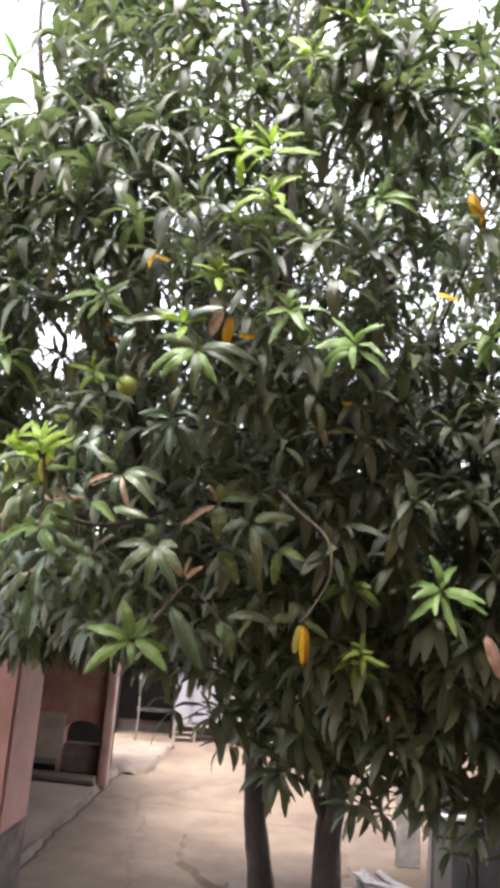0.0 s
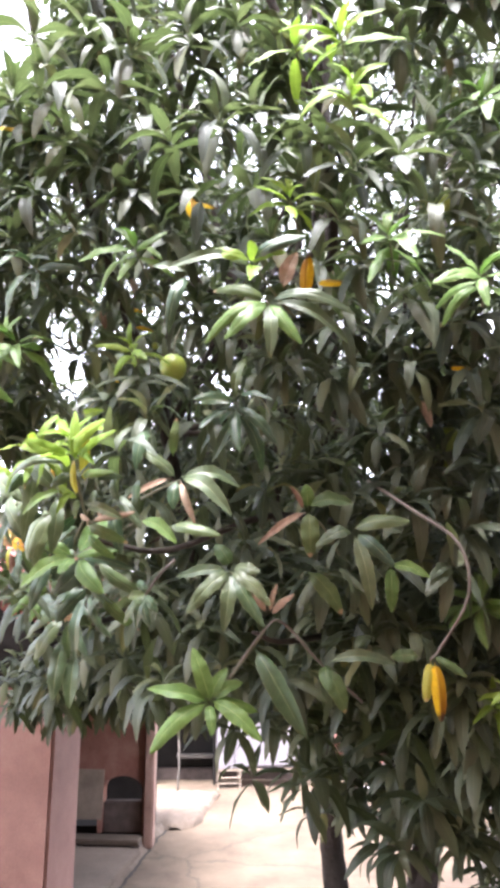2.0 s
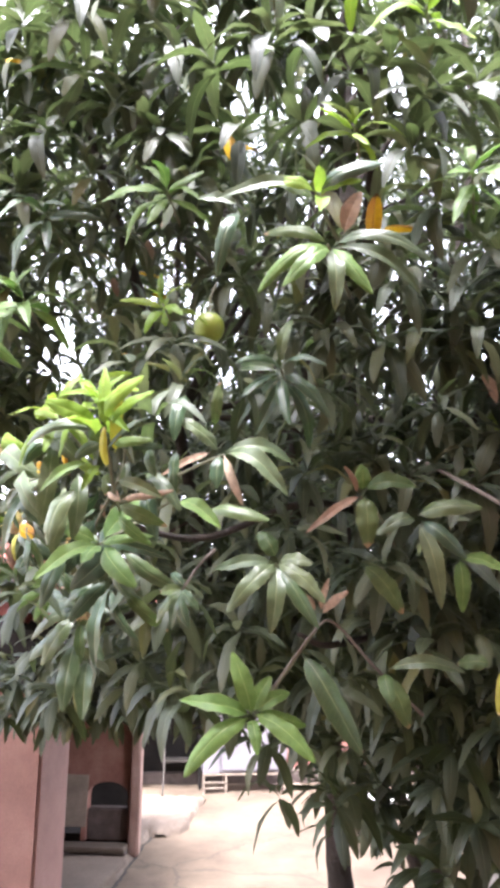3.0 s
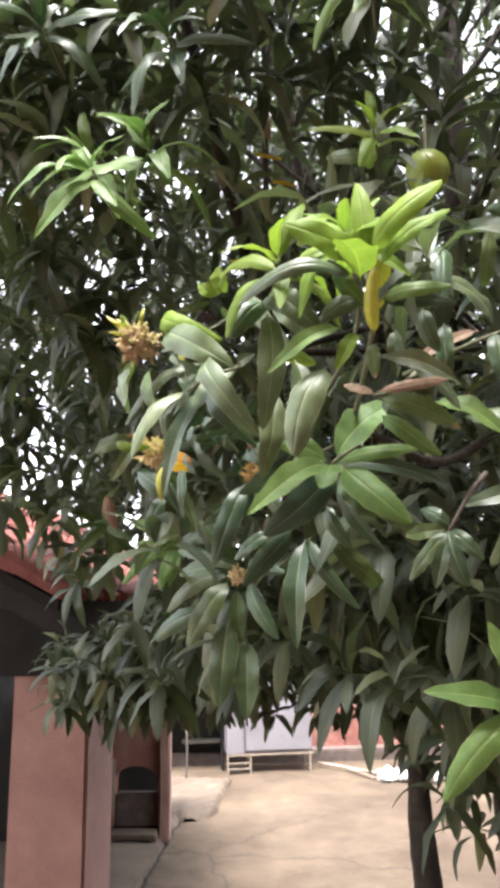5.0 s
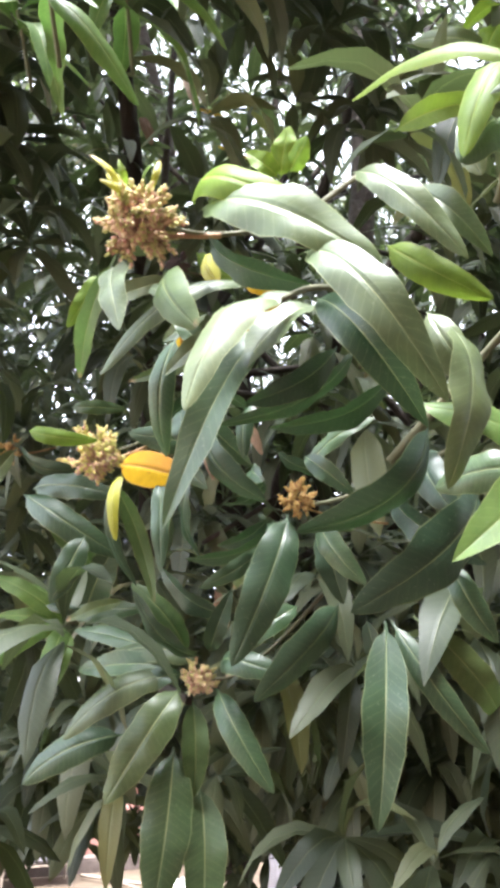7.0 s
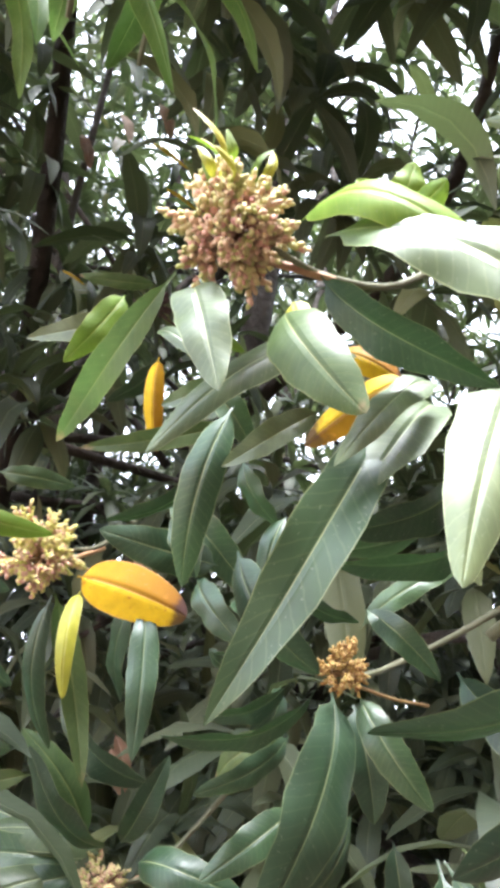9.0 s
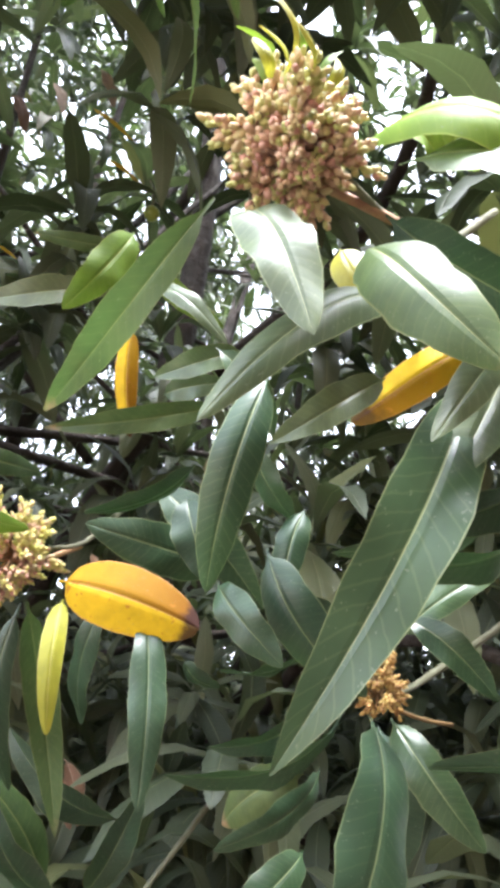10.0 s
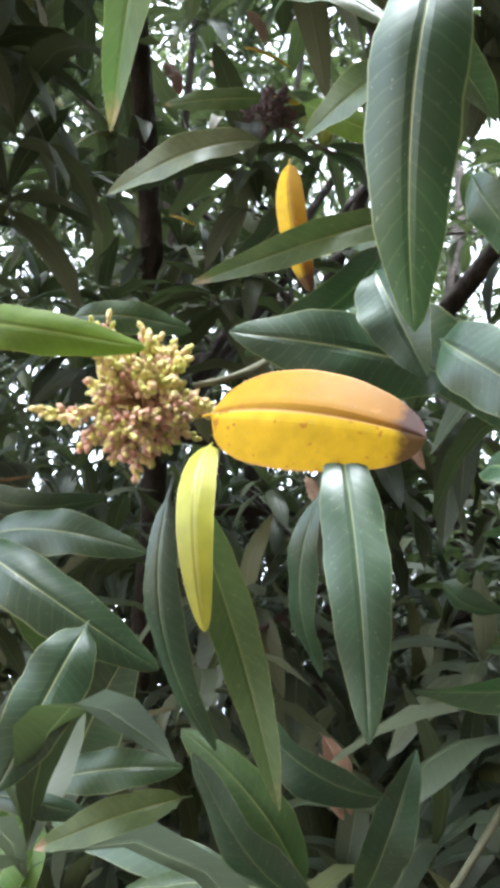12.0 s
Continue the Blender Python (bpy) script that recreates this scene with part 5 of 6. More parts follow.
leaf(tw, (-0.819, 2.952, 3.568), (-0.817, 2.921, 3.585), 0.021, "young", 0.11, 67)
leaf(tw, (-0.830, 2.943, 3.439), (-0.854, 3.004, 3.404), 0.023, "yellow", 0.15, -41)
leaf(tw, (-0.850, 2.982, 3.463), (-0.824, 2.954, 3.443), 0.019, "yellow", 0.11, 50)
leaf(tw, (-0.887, 2.985, 3.484), (-0.880, 2.970, 3.449), 0.019, "yellowgreen", 0.11, 56)
leaf(tw, (-0.965, 3.054, 3.483), (-0.991, 3.064, 3.427), 0.019, "lime", 0.11, -29)
leaf(tw, (-0.889, 3.073, 3.460), (-0.845, 3.066, 3.419), 0.021, "mature", 0.11, 40)
leaf(tw, (-0.561, 2.956, 3.823), (-0.628, 3.011, 3.855), 0.025, "mature", 0.18, -72)
leaf(tw, (-0.564, 2.964, 3.805), (-0.551, 2.939, 3.854), 0.037, "young", 0.18, -3)
leaf(tw, (-0.695, 2.962, 3.663), (-0.630, 2.875, 3.655), 0.027, "lime", 0.18, 69)
leaf(tw, (-0.641, 2.912, 3.634), (-0.639, 2.905, 3.587), 0.026, "paler", 0.11, 33)
tw = shoot([(-0.537, 3.046, 3.391), (-0.632, 3.065, 3.334), (-0.717, 3.062, 3.295), (-0.760, 3.052, 3.283)], 0.003, 0.0018)
# inner leaves in the dark green that has their shade painted in
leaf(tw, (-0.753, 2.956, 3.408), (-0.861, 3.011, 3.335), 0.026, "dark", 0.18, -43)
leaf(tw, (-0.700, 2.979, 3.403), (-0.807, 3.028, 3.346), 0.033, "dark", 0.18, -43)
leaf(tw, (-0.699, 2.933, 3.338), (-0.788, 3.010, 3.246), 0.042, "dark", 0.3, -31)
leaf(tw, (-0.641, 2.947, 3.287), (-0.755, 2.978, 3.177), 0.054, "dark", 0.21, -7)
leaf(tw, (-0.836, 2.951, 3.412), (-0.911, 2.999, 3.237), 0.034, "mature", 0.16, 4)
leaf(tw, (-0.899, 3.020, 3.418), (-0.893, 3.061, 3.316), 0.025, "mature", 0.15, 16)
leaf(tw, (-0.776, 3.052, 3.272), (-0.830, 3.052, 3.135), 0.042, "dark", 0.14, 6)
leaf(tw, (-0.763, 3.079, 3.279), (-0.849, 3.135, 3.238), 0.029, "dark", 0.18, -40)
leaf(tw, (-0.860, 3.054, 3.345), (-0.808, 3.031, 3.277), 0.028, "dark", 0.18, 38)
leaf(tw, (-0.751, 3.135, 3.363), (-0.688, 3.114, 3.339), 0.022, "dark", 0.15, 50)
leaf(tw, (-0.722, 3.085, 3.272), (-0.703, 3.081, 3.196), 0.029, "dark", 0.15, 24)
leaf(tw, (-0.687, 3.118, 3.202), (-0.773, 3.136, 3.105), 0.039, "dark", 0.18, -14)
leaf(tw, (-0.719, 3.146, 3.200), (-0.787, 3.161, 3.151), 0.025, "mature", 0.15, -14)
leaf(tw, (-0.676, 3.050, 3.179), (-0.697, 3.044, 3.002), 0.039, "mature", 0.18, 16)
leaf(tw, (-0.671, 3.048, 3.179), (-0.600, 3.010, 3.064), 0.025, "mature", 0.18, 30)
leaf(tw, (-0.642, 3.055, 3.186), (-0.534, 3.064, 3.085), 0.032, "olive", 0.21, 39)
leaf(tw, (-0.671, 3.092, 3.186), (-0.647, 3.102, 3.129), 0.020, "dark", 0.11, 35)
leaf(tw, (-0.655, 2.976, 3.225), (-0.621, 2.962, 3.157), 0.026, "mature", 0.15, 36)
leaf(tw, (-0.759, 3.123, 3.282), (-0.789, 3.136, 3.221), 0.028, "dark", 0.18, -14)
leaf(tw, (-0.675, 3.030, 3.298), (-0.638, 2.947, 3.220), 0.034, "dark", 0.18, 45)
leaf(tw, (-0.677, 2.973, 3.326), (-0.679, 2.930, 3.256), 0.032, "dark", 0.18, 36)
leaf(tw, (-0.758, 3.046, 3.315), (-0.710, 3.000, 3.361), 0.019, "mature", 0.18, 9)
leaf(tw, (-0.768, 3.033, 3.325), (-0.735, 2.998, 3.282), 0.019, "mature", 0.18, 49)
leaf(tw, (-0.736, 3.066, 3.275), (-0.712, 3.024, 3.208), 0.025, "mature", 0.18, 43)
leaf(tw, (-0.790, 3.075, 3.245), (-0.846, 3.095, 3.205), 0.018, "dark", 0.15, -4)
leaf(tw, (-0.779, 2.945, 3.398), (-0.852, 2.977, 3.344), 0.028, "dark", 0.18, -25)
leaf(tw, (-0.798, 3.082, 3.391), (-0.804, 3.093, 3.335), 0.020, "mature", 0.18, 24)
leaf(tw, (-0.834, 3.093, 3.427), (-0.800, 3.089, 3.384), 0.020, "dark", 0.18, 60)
tw = shoot([(-0.564, 3.367, 3.253), (-0.644, 3.364, 3.176), (-0.710, 3.341, 3.135), (-0.751, 3.329, 3.127)], 0.003, 0.0018)
leaf(tw, (-0.777, 3.347, 3.143), (-0.884, 3.470, 3.138), 0.032, "mature", 0.15, -23)
leaf(tw, (-0.784, 3.342, 3.133), (-0.910, 3.395, 3.058), 0.040, "paler", 0.18, -5)
leaf(tw, (-0.784, 3.335, 3.119), (-0.868, 3.340, 2.993), 0.049, "mature", 0.18, -9)
leaf(tw, (-0.770, 3.334, 3.105), (-0.764, 3.337, 2.996), 0.032, "olive", 0.12, 5)
leaf(tw, (-0.745, 3.318, 3.117), (-0.699, 3.254, 3.008), 0.034, "mature", 0.15, 14)
leaf(tw, (-0.773, 3.366, 3.148), (-0.888, 3.499, 3.191), 0.028, "mature", 0.15, -21)
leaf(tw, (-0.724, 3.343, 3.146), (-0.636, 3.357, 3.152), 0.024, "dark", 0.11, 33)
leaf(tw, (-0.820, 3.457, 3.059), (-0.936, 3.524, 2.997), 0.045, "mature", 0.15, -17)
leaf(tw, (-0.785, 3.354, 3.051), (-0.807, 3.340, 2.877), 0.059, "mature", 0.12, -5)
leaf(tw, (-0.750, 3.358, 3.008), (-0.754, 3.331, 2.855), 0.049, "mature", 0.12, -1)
leaf(tw, (-0.760, 3.342, 3.146), (-0.870, 3.425, 3.147), 0.035, "paler", 0.15, -4)
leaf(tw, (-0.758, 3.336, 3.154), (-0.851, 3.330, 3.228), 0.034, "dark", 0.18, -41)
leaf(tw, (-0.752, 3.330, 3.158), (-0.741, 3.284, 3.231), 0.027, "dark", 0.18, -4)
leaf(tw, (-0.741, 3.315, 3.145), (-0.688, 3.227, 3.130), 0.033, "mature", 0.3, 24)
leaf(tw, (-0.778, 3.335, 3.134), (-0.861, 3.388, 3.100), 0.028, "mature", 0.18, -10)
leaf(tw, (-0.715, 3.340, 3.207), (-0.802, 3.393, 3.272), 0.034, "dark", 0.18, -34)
leaf(tw, (-0.768, 3.362, 3.154), (-0.845, 3.366, 3.242), 0.032, "olive", 0.18, -21)
tw = shoot([(-0.755, 3.674, 3.252), (-0.834, 3.619, 3.223), (-0.890, 3.576, 3.204)], 0.004, 0.0024)
leaf(tw, (-0.890, 3.576, 3.204), (-1.002, 3.598, 3.273), 0.034, "bright", 0.18, -4)
leaf(tw, (-0.890, 3.576, 3.204), (-0.986, 3.591, 3.213), 0.025, "bright", 0.15, -9)
leaf(tw, (-0.890, 3.576, 3.204), (-1.013, 3.574, 3.119), 0.033, "bright", 0.18, -13)
leaf(tw, (-0.890, 3.578, 3.200), (-0.928, 3.520, 3.107), 0.031, "bright", 0.15, -10)
leaf(tw, (-0.886, 3.567, 3.195), (-0.906, 3.534, 3.111), 0.022, "bright", 0.15, -10)
leaf(tw, (-0.889, 3.585, 3.209), (-0.945, 3.627, 3.266), 0.027, "bright", 0.18)
leaf(tw, (-0.881, 3.581, 3.214), (-0.785, 3.527, 3.227), 0.032, "mature", 0.11, 26)
leaf(tw, (-0.855, 3.604, 3.221), (-0.834, 3.511, 3.322), 0.054, "mature", 0.11, 43)
leaf(tw, (-0.856, 3.556, 3.272), (-0.962, 3.482, 3.361), 0.044, "olive", 0.11, -34)
leaf(tw, (-0.988, 3.617, 3.473), (-1.100, 3.710, 3.455), 0.039, "olive", 0.21, -39)
leaf(tw, (-0.979, 3.613, 3.478), (-1.053, 3.668, 3.373), 0.032, "mature", 0.18, -40)
leaf(tw, (-0.979, 3.612, 3.483), (-0.862, 3.532, 3.440), 0.030, "dark", 0.26, 38)
leaf(tw, (-0.956, 3.576, 3.401), (-0.836, 3.493, 3.383), 0.040, "mature", 0.18, 31)
tw = shoot([(-0.781, 3.240, 3.455), (-0.854, 3.193, 3.399), (-0.896, 3.168, 3.360), (-0.914, 3.174, 3.353)], 0.0022, 0.0013)
leaf(tw, (-0.916, 3.156, 3.331), (-0.863, 3.098, 3.308), 0.036, "yellow", 0.07, 49)
leaf(tw, (-0.911, 3.157, 3.322), (-0.916, 3.145, 3.252), 0.012, "yellowgreen", 0.21, 11)
leaf(tw, (-0.877, 3.127, 3.318), (-0.878, 3.116, 3.220), 0.019, "dark", 0.12, 14)
leaf(tw, (-0.917, 3.185, 3.323), (-0.853, 3.222, 3.202), 0.019, "olive", -0.18, 33)
leaf(tw, (-0.910, 3.205, 3.326), (-0.863, 3.266, 3.225), 0.015, "dark", 0.11, 38)
leaf(tw, (-0.817, 3.135, 3.359), (-0.910, 3.148, 3.364), 0.031, "mature", 0.18, -53)
leaf(tw, (-0.839, 3.180, 3.418), (-0.778, 3.134, 3.339), 0.029, "mature", 0.18, 52)
leaf(tw, (-1.003, 3.197, 3.369), (-0.938, 3.158, 3.355), 0.018, "lime", 0.26, 51)
leaf(tw, (-0.956, 3.248, 3.419), (-0.895, 3.236, 3.422), 0.017, "mature", 0.18, 53)
leaf(tw, (-0.774, 3.196, 3.511), (-0.892, 3.251, 3.463), 0.015, "olive", 0.18, -52)
leaf(tw, (-0.832, 3.246, 3.578), (-0.813, 3.257, 3.487), 0.019, "yellow", 0.09, 27)
leaf(tw, (-0.818, 3.303, 3.700), (-0.896, 3.331, 3.686), 0.017, "olive", 0.18, -70)
leaf(tw, (-0.827, 3.289, 3.637), (-0.927, 3.353, 3.602), 0.027, "paler", 0.18, -44)
leaf(tw, (-0.803, 3.280, 3.679), (-0.741, 3.235, 3.620), 0.022, "lime", 0.18, 67)
leaf(tw, (-0.792, 3.323, 3.629), (-0.829, 3.351, 3.569), 0.026, "dark", 0.15, -40)
leaf(tw, (-0.766, 3.283, 3.555), (-0.737, 3.226, 3.560), 0.024, "mature", 0.18, 72)
leaf(tw, (-0.979, 3.447, 3.361), (-0.854, 3.387, 3.277), 0.039, "mature", 0.18, 23)
leaf(tw, (-0.916, 3.312, 3.287), (-0.949, 3.320, 3.207), 0.032, "mature", 0.15, -18)
leaf(tw, (-0.876, 3.258, 3.207), (-0.934, 3.290, 3.186), 0.016, "olive", 0.15, -19)
leaf(tw, (-0.951, 3.345, 3.207), (-0.901, 3.327, 3.198), 0.013, "mature", 0.15, 18)
leaf(tw, (-0.784, 3.085, 3.315), (-0.808, 3.140, 3.297), 0.022, "dark", 0.18, -52)
leaf(tw, (-0.775, 3.096, 3.279), (-0.814, 3.139, 3.254), 0.019, "dark", 0.18, -21)
leaf(tw, (-0.782, 3.093, 3.242), (-0.794, 3.144, 3.214), 0.026, "olive", 0.18, -26)
leaf(tw, (-0.901, 3.129, 3.520), (-0.871, 3.083, 3.475), 0.014, "paler", 0.21, 38)
leaf(tw, (-0.845, 3.095, 3.488), (-0.880, 3.142, 3.470), 0.019, "mature", 0.18, -51)
leaf(tw, (-0.842, 3.135, 3.423), (-0.882, 3.197, 3.388), 0.023, "dark", 0.15, -51)
leaf(tw, (-0.874, 3.074, 3.327), (-0.859, 3.041, 3.285), 0.021, "dark", 0.15, 39)
leaf(tw, (-0.863, 3.118, 3.387), (-0.852, 3.108, 3.337), 0.025, "dark", 0.15, 37)
leaf(tw, (-0.703, 3.297, 3.331), (-0.669, 3.286, 3.311), 0.022, "dark", 0.18, 54)
leaf(tw, (-0.800, 3.271, 3.368), (-0.757, 3.356, 3.275), 0.024, "dark", 0.18, 56)
leaf(tw, (-0.756, 3.190, 3.353), (-0.756, 3.151, 3.329), 0.020, "mature", 0.18, 54)
tw = shoot([(-0.129, 2.801, 3.902), (-0.219, 2.647, 3.925), (-0.258, 2.554, 3.937)], 0.004, 0.0024)
leaf(tw, (-0.258, 2.545, 3.930), (-0.271, 2.489, 3.953), 0.029, "young", 0.07, -156)
leaf(tw, (-0.258, 2.546, 3.926), (-0.187, 2.490, 3.928), 0.026, "young", 0.15, 29)
leaf(tw, (-0.259, 2.538, 3.917), (-0.272, 2.473, 3.847), 0.028, "young", 0.07, -13)
leaf(tw, (-0.261, 2.545, 3.932), (-0.140, 2.496, 3.974), 0.033, "mature", 0.26, 31)
leaf(tw, (-0.268, 2.545, 3.932), (-0.387, 2.524, 3.925), 0.029, "young", 0.21, -31)
leaf(tw, (-0.274, 2.555, 3.934), (-0.465, 2.554, 3.908), 0.031, "paler", 0.26, -30)
leaf(tw, (-0.414, 2.610, 3.916), (-0.455, 2.588, 3.761), 0.034, "mature", 0.21, -23)
leaf(tw, (-0.266, 2.567, 3.929), (-0.360, 2.591, 3.982), 0.034, "olive", 0.18, -18)
leaf(tw, (-0.413, 2.589, 3.920), (-0.496, 2.609, 3.942), 0.025, "paler", 0.18, -21)
tw = shoot([(-0.116, 2.908, 3.880), (-0.180, 2.757, 3.883), (-0.217, 2.675, 3.892)], 0.004, 0.0024)
leaf(tw, (-0.217, 2.667, 3.881), (-0.368, 2.663, 3.767), 0.035, "bright", 0.21, -26)
leaf(tw, (-0.217, 2.668, 3.878), (-0.323, 2.620, 3.763), 0.035, "bright", 0.18, -24)
leaf(tw, (-0.212, 2.668, 3.877), (-0.212, 2.643, 3.722), 0.037, "paler", 0.18, -10)
leaf(tw, (-0.209, 2.667, 3.878), (-0.135, 2.629, 3.760), 0.035, "bright", 0.18, 6)
leaf(tw, (-0.205, 2.675, 3.890), (0.001, 2.641, 3.845), 0.033, "paler", 0.26, 23)
leaf(tw, (-0.205, 2.676, 3.885), (-0.008, 2.696, 3.789), 0.033, "paler", 0.21, 22)
leaf(tw, (-0.217, 2.675, 3.892), (-0.351, 2.707, 3.926), 0.036, "olive", 0.18, -22)
leaf(tw, (-0.114, 2.693, 3.919), (-0.108, 2.669, 4.017), 0.036, "yellow", 0.11, 14)
leaf(tw, (-0.166, 2.739, 3.955), (-0.131, 2.715, 4.048), 0.041, "brown", 0.15, 23)
leaf(tw, (-0.075, 2.748, 3.978), (0.003, 2.725, 3.969), 0.023, "yellow", 0.11, 25)
tw = shoot([(-0.187, 3.049, 3.091), (-0.265, 3.048, 2.987), (-0.318, 3.038, 2.915)], 0.004, 0.0024)
leaf(tw, (-0.340, 3.031, 2.904), (-0.387, 3.022, 3.042), 0.046, "bright", 0.15, 14)
leaf(tw, (-0.346, 3.032, 2.902), (-0.504, 3.014, 2.937), 0.043, "bright", 0.18, -2)
leaf(tw, (-0.346, 3.023, 2.898), (-0.491, 2.988, 2.781), 0.047, "bright", 0.18, -10)
leaf(tw, (-0.333, 3.021, 2.903), (-0.207, 2.962, 2.812), 0.047, "bright", 0.18, -6)
leaf(tw, (-0.337, 3.031, 2.907), (-0.292, 3.050, 2.987), 0.036, "bright", 0.15, 13)
leaf(tw, (-0.333, 3.031, 2.904), (-0.211, 3.050, 2.877), 0.038, "bright", 0.18, 2)
leaf(tw, (-0.343, 3.023, 2.895), (-0.333, 2.967, 2.826), 0.030, "bright", 0.15, -12)
leaf(tw, (-0.328, 3.030, 2.909), (-0.250, 3.035, 2.951), 0.038, "bright", 0.15, 8)
tw = shoot([(0.091, 3.130, 2.889), (-0.046, 3.060, 3.008), (-0.141, 3.042, 3.106), (-0.188, 3.038, 3.094), (-0.287, 3.055, 2.964)], 0.004, 0.0024, GREYTWIG)
leaf(tw, (-0.217, 3.064, 3.038), (-0.084, 3.036, 2.814), 0.059, "mature", 0.18, -7)
leaf(tw, (-0.026, 3.043, 2.986), (0.020, 3.015, 2.873), 0.050, "olive", 0.18, -4)
leaf(tw, (-0.019, 3.039, 3.001), (0.166, 3.028, 2.994), 0.039, "paler", 0.18, 4)
leaf(tw, (-0.026, 3.041, 2.994), (-0.027, 2.983, 2.933), 0.038, "olive", 0.11, -5)
leaf(tw, (-0.172, 3.039, 3.129), (-0.111, 3.022, 3.182), 0.022, "brown", 0.11, 11)
leaf(tw, (-0.176, 3.038, 3.136), (-0.158, 3.018, 3.212), 0.017, "brown", 0.11, 15)
leaf(tw, (-0.188, 3.038, 3.136), (-0.235, 3.031, 3.181), 0.019, "brown", 0.11)
tw = shoot([(-0.183, 3.089, 3.137), (-0.251, 3.025, 3.212), (-0.292, 2.969, 3.239)], 0.004, 0.0024)
leaf(tw, (-0.292, 2.969, 3.239), (-0.406, 2.952, 3.128), 0.043, "paler", 0.21, -15)
leaf(tw, (-0.292, 2.970, 3.236), (-0.309, 2.936, 3.080), 0.040, "paler", 0.18, -14)
leaf(tw, (-0.288, 2.970, 3.236), (-0.202, 2.926, 3.095), 0.040, "mature", 0.18, -5)
leaf(tw, (-0.288, 2.969, 3.239), (-0.185, 2.932, 3.149), 0.038, "paler", 0.18, -1)
leaf(tw, (-0.300, 2.969, 3.242), (-0.436, 2.982, 3.224), 0.033, "paler", 0.18, -10)
leaf(tw, (-0.292, 2.986, 3.255), (-0.330, 3.005, 3.317), 0.045, "olive", 0.15, 5)
leaf(tw, (-0.281, 2.987, 3.247), (-0.211, 2.944, 3.237), 0.038, "paler", 0.18, 5)
tw = shoot([(0.039, 3.139, 3.300), (-0.020, 3.073, 3.375), (-0.077, 3.018, 3.408)], 0.004, 0.0024)
leaf(tw, (-0.077, 3.018, 3.408), (-0.212, 3.028, 3.317), 0.019, "brown", 0.18, -14)
leaf(tw, (-0.085, 3.017, 3.416), (-0.125, 2.984, 3.477), 0.017, "brown", 0.12, -6)
leaf(tw, (-0.069, 3.017, 3.408), (-0.071, 2.986, 3.279), 0.052, "olive", 0.18, -7)
leaf(tw, (-0.069, 3.014, 3.423), (0.054, 2.984, 3.428), 0.046, "olive", 0.21, 12)
leaf(tw, (-0.074, 3.014, 3.423), (-0.078, 3.000, 3.485), 0.040, "bright", 0.11, 10)
leaf(tw, (0.041, 2.973, 3.348), (-0.064, 2.938, 3.305), 0.039, "paler", 0.26, -12)
leaf(tw, (0.049, 2.974, 3.340), (0.086, 2.948, 3.138), 0.041, "paler", 0.18, -2)
leaf(tw, (0.057, 2.973, 3.345), (0.150, 2.937, 3.254), 0.041, "mature", 0.21, 6)
leaf(tw, (0.151, 2.987, 3.257), (0.143, 2.966, 3.133), 0.039, "bright", 0.15, -2)
leaf(tw, (0.151, 2.987, 3.257), (0.245, 2.937, 3.224), 0.034, "bright", 0.18, 8)
leaf(tw, (0.053, 2.990, 3.358), (0.203, 2.955, 3.378), 0.045, "mature", 0.26, 11)
leaf(tw, (-0.066, 3.056, 3.245), (0.021, 3.026, 3.129), 0.052, "olive", 0.18)
tw = shoot([(-0.530, 2.940, 3.430), (-0.466, 2.849, 3.446), (-0.425, 2.803, 3.455)], 0.004, 0.0024)
leaf(tw, (-0.422, 2.803, 3.455), (-0.296, 2.736, 3.356), 0.042, "paler", 0.26, 1)
leaf(tw, (-0.424, 2.804, 3.453), (-0.384, 2.786, 3.344), 0.020, "brown", 0.12, -10)
leaf(tw, (-0.436, 2.803, 3.460), (-0.535, 2.772, 3.531), 0.031, "paler", 0.18, -8)
leaf(tw, (-0.425, 2.802, 3.460), (-0.270, 2.837, 3.443), 0.034, "paler", 0.26, 16)
leaf(tw, (-0.433, 2.804, 3.453), (-0.440, 2.781, 3.378), 0.031, "mature", 0.12, -17)
leaf(tw, (-0.445, 2.810, 3.519), (-0.436, 2.787, 3.613), 0.025, "olive", 0.11, 25)
leaf(tw, (-0.451, 2.823, 3.463), (-0.558, 2.842, 3.414), 0.016, "brown", 0.11, -19)
leaf(tw, (-0.510, 2.799, 3.582), (-0.531, 2.745, 3.468), 0.031, "mature", 0.15, -20)
leaf(tw, (-0.589, 2.805, 3.408), (-0.513, 2.757, 3.325), 0.035, "paler", 0.21, -7)
leaf(tw, (-0.521, 2.853, 3.358), (-0.429, 2.800, 3.296), 0.038, "bright", 0.18, -2)
leaf(tw, (-0.451, 2.902, 3.350), (-0.319, 2.848, 3.323), 0.037, "mature", 0.18, 6)
tw = shoot([(0.130, 3.132, 3.521), (0.219, 2.949, 3.401), (0.309, 2.882, 3.310), (0.330, 2.891, 3.178), (0.278, 2.977, 3.047), (0.242, 2.967, 3.012)], 0.0055, 0.0033, GREYTWIG)
leaf(tw, (0.270, 3.020, 3.002), (0.281, 3.024, 2.848), 0.039, "yellow", 0.09, 1)
leaf(tw, (0.261, 3.030, 3.004), (0.244, 3.036, 2.898), 0.036, "yellowgreen", 0.11, -1)
leaf(tw, (0.271, 3.037, 3.016), (0.367, 3.043, 2.963), 0.027, "olive", 0.15, 4)
leaf(tw, (0.236, 3.049, 3.015), (0.163, 3.075, 3.014), 0.043, "olive", 0.15, -4)
tw = shoot([(-0.710, 2.979, 3.312), (-0.637, 2.841, 3.442), (-0.652, 2.724, 3.504)], 0.004, 0.0024)
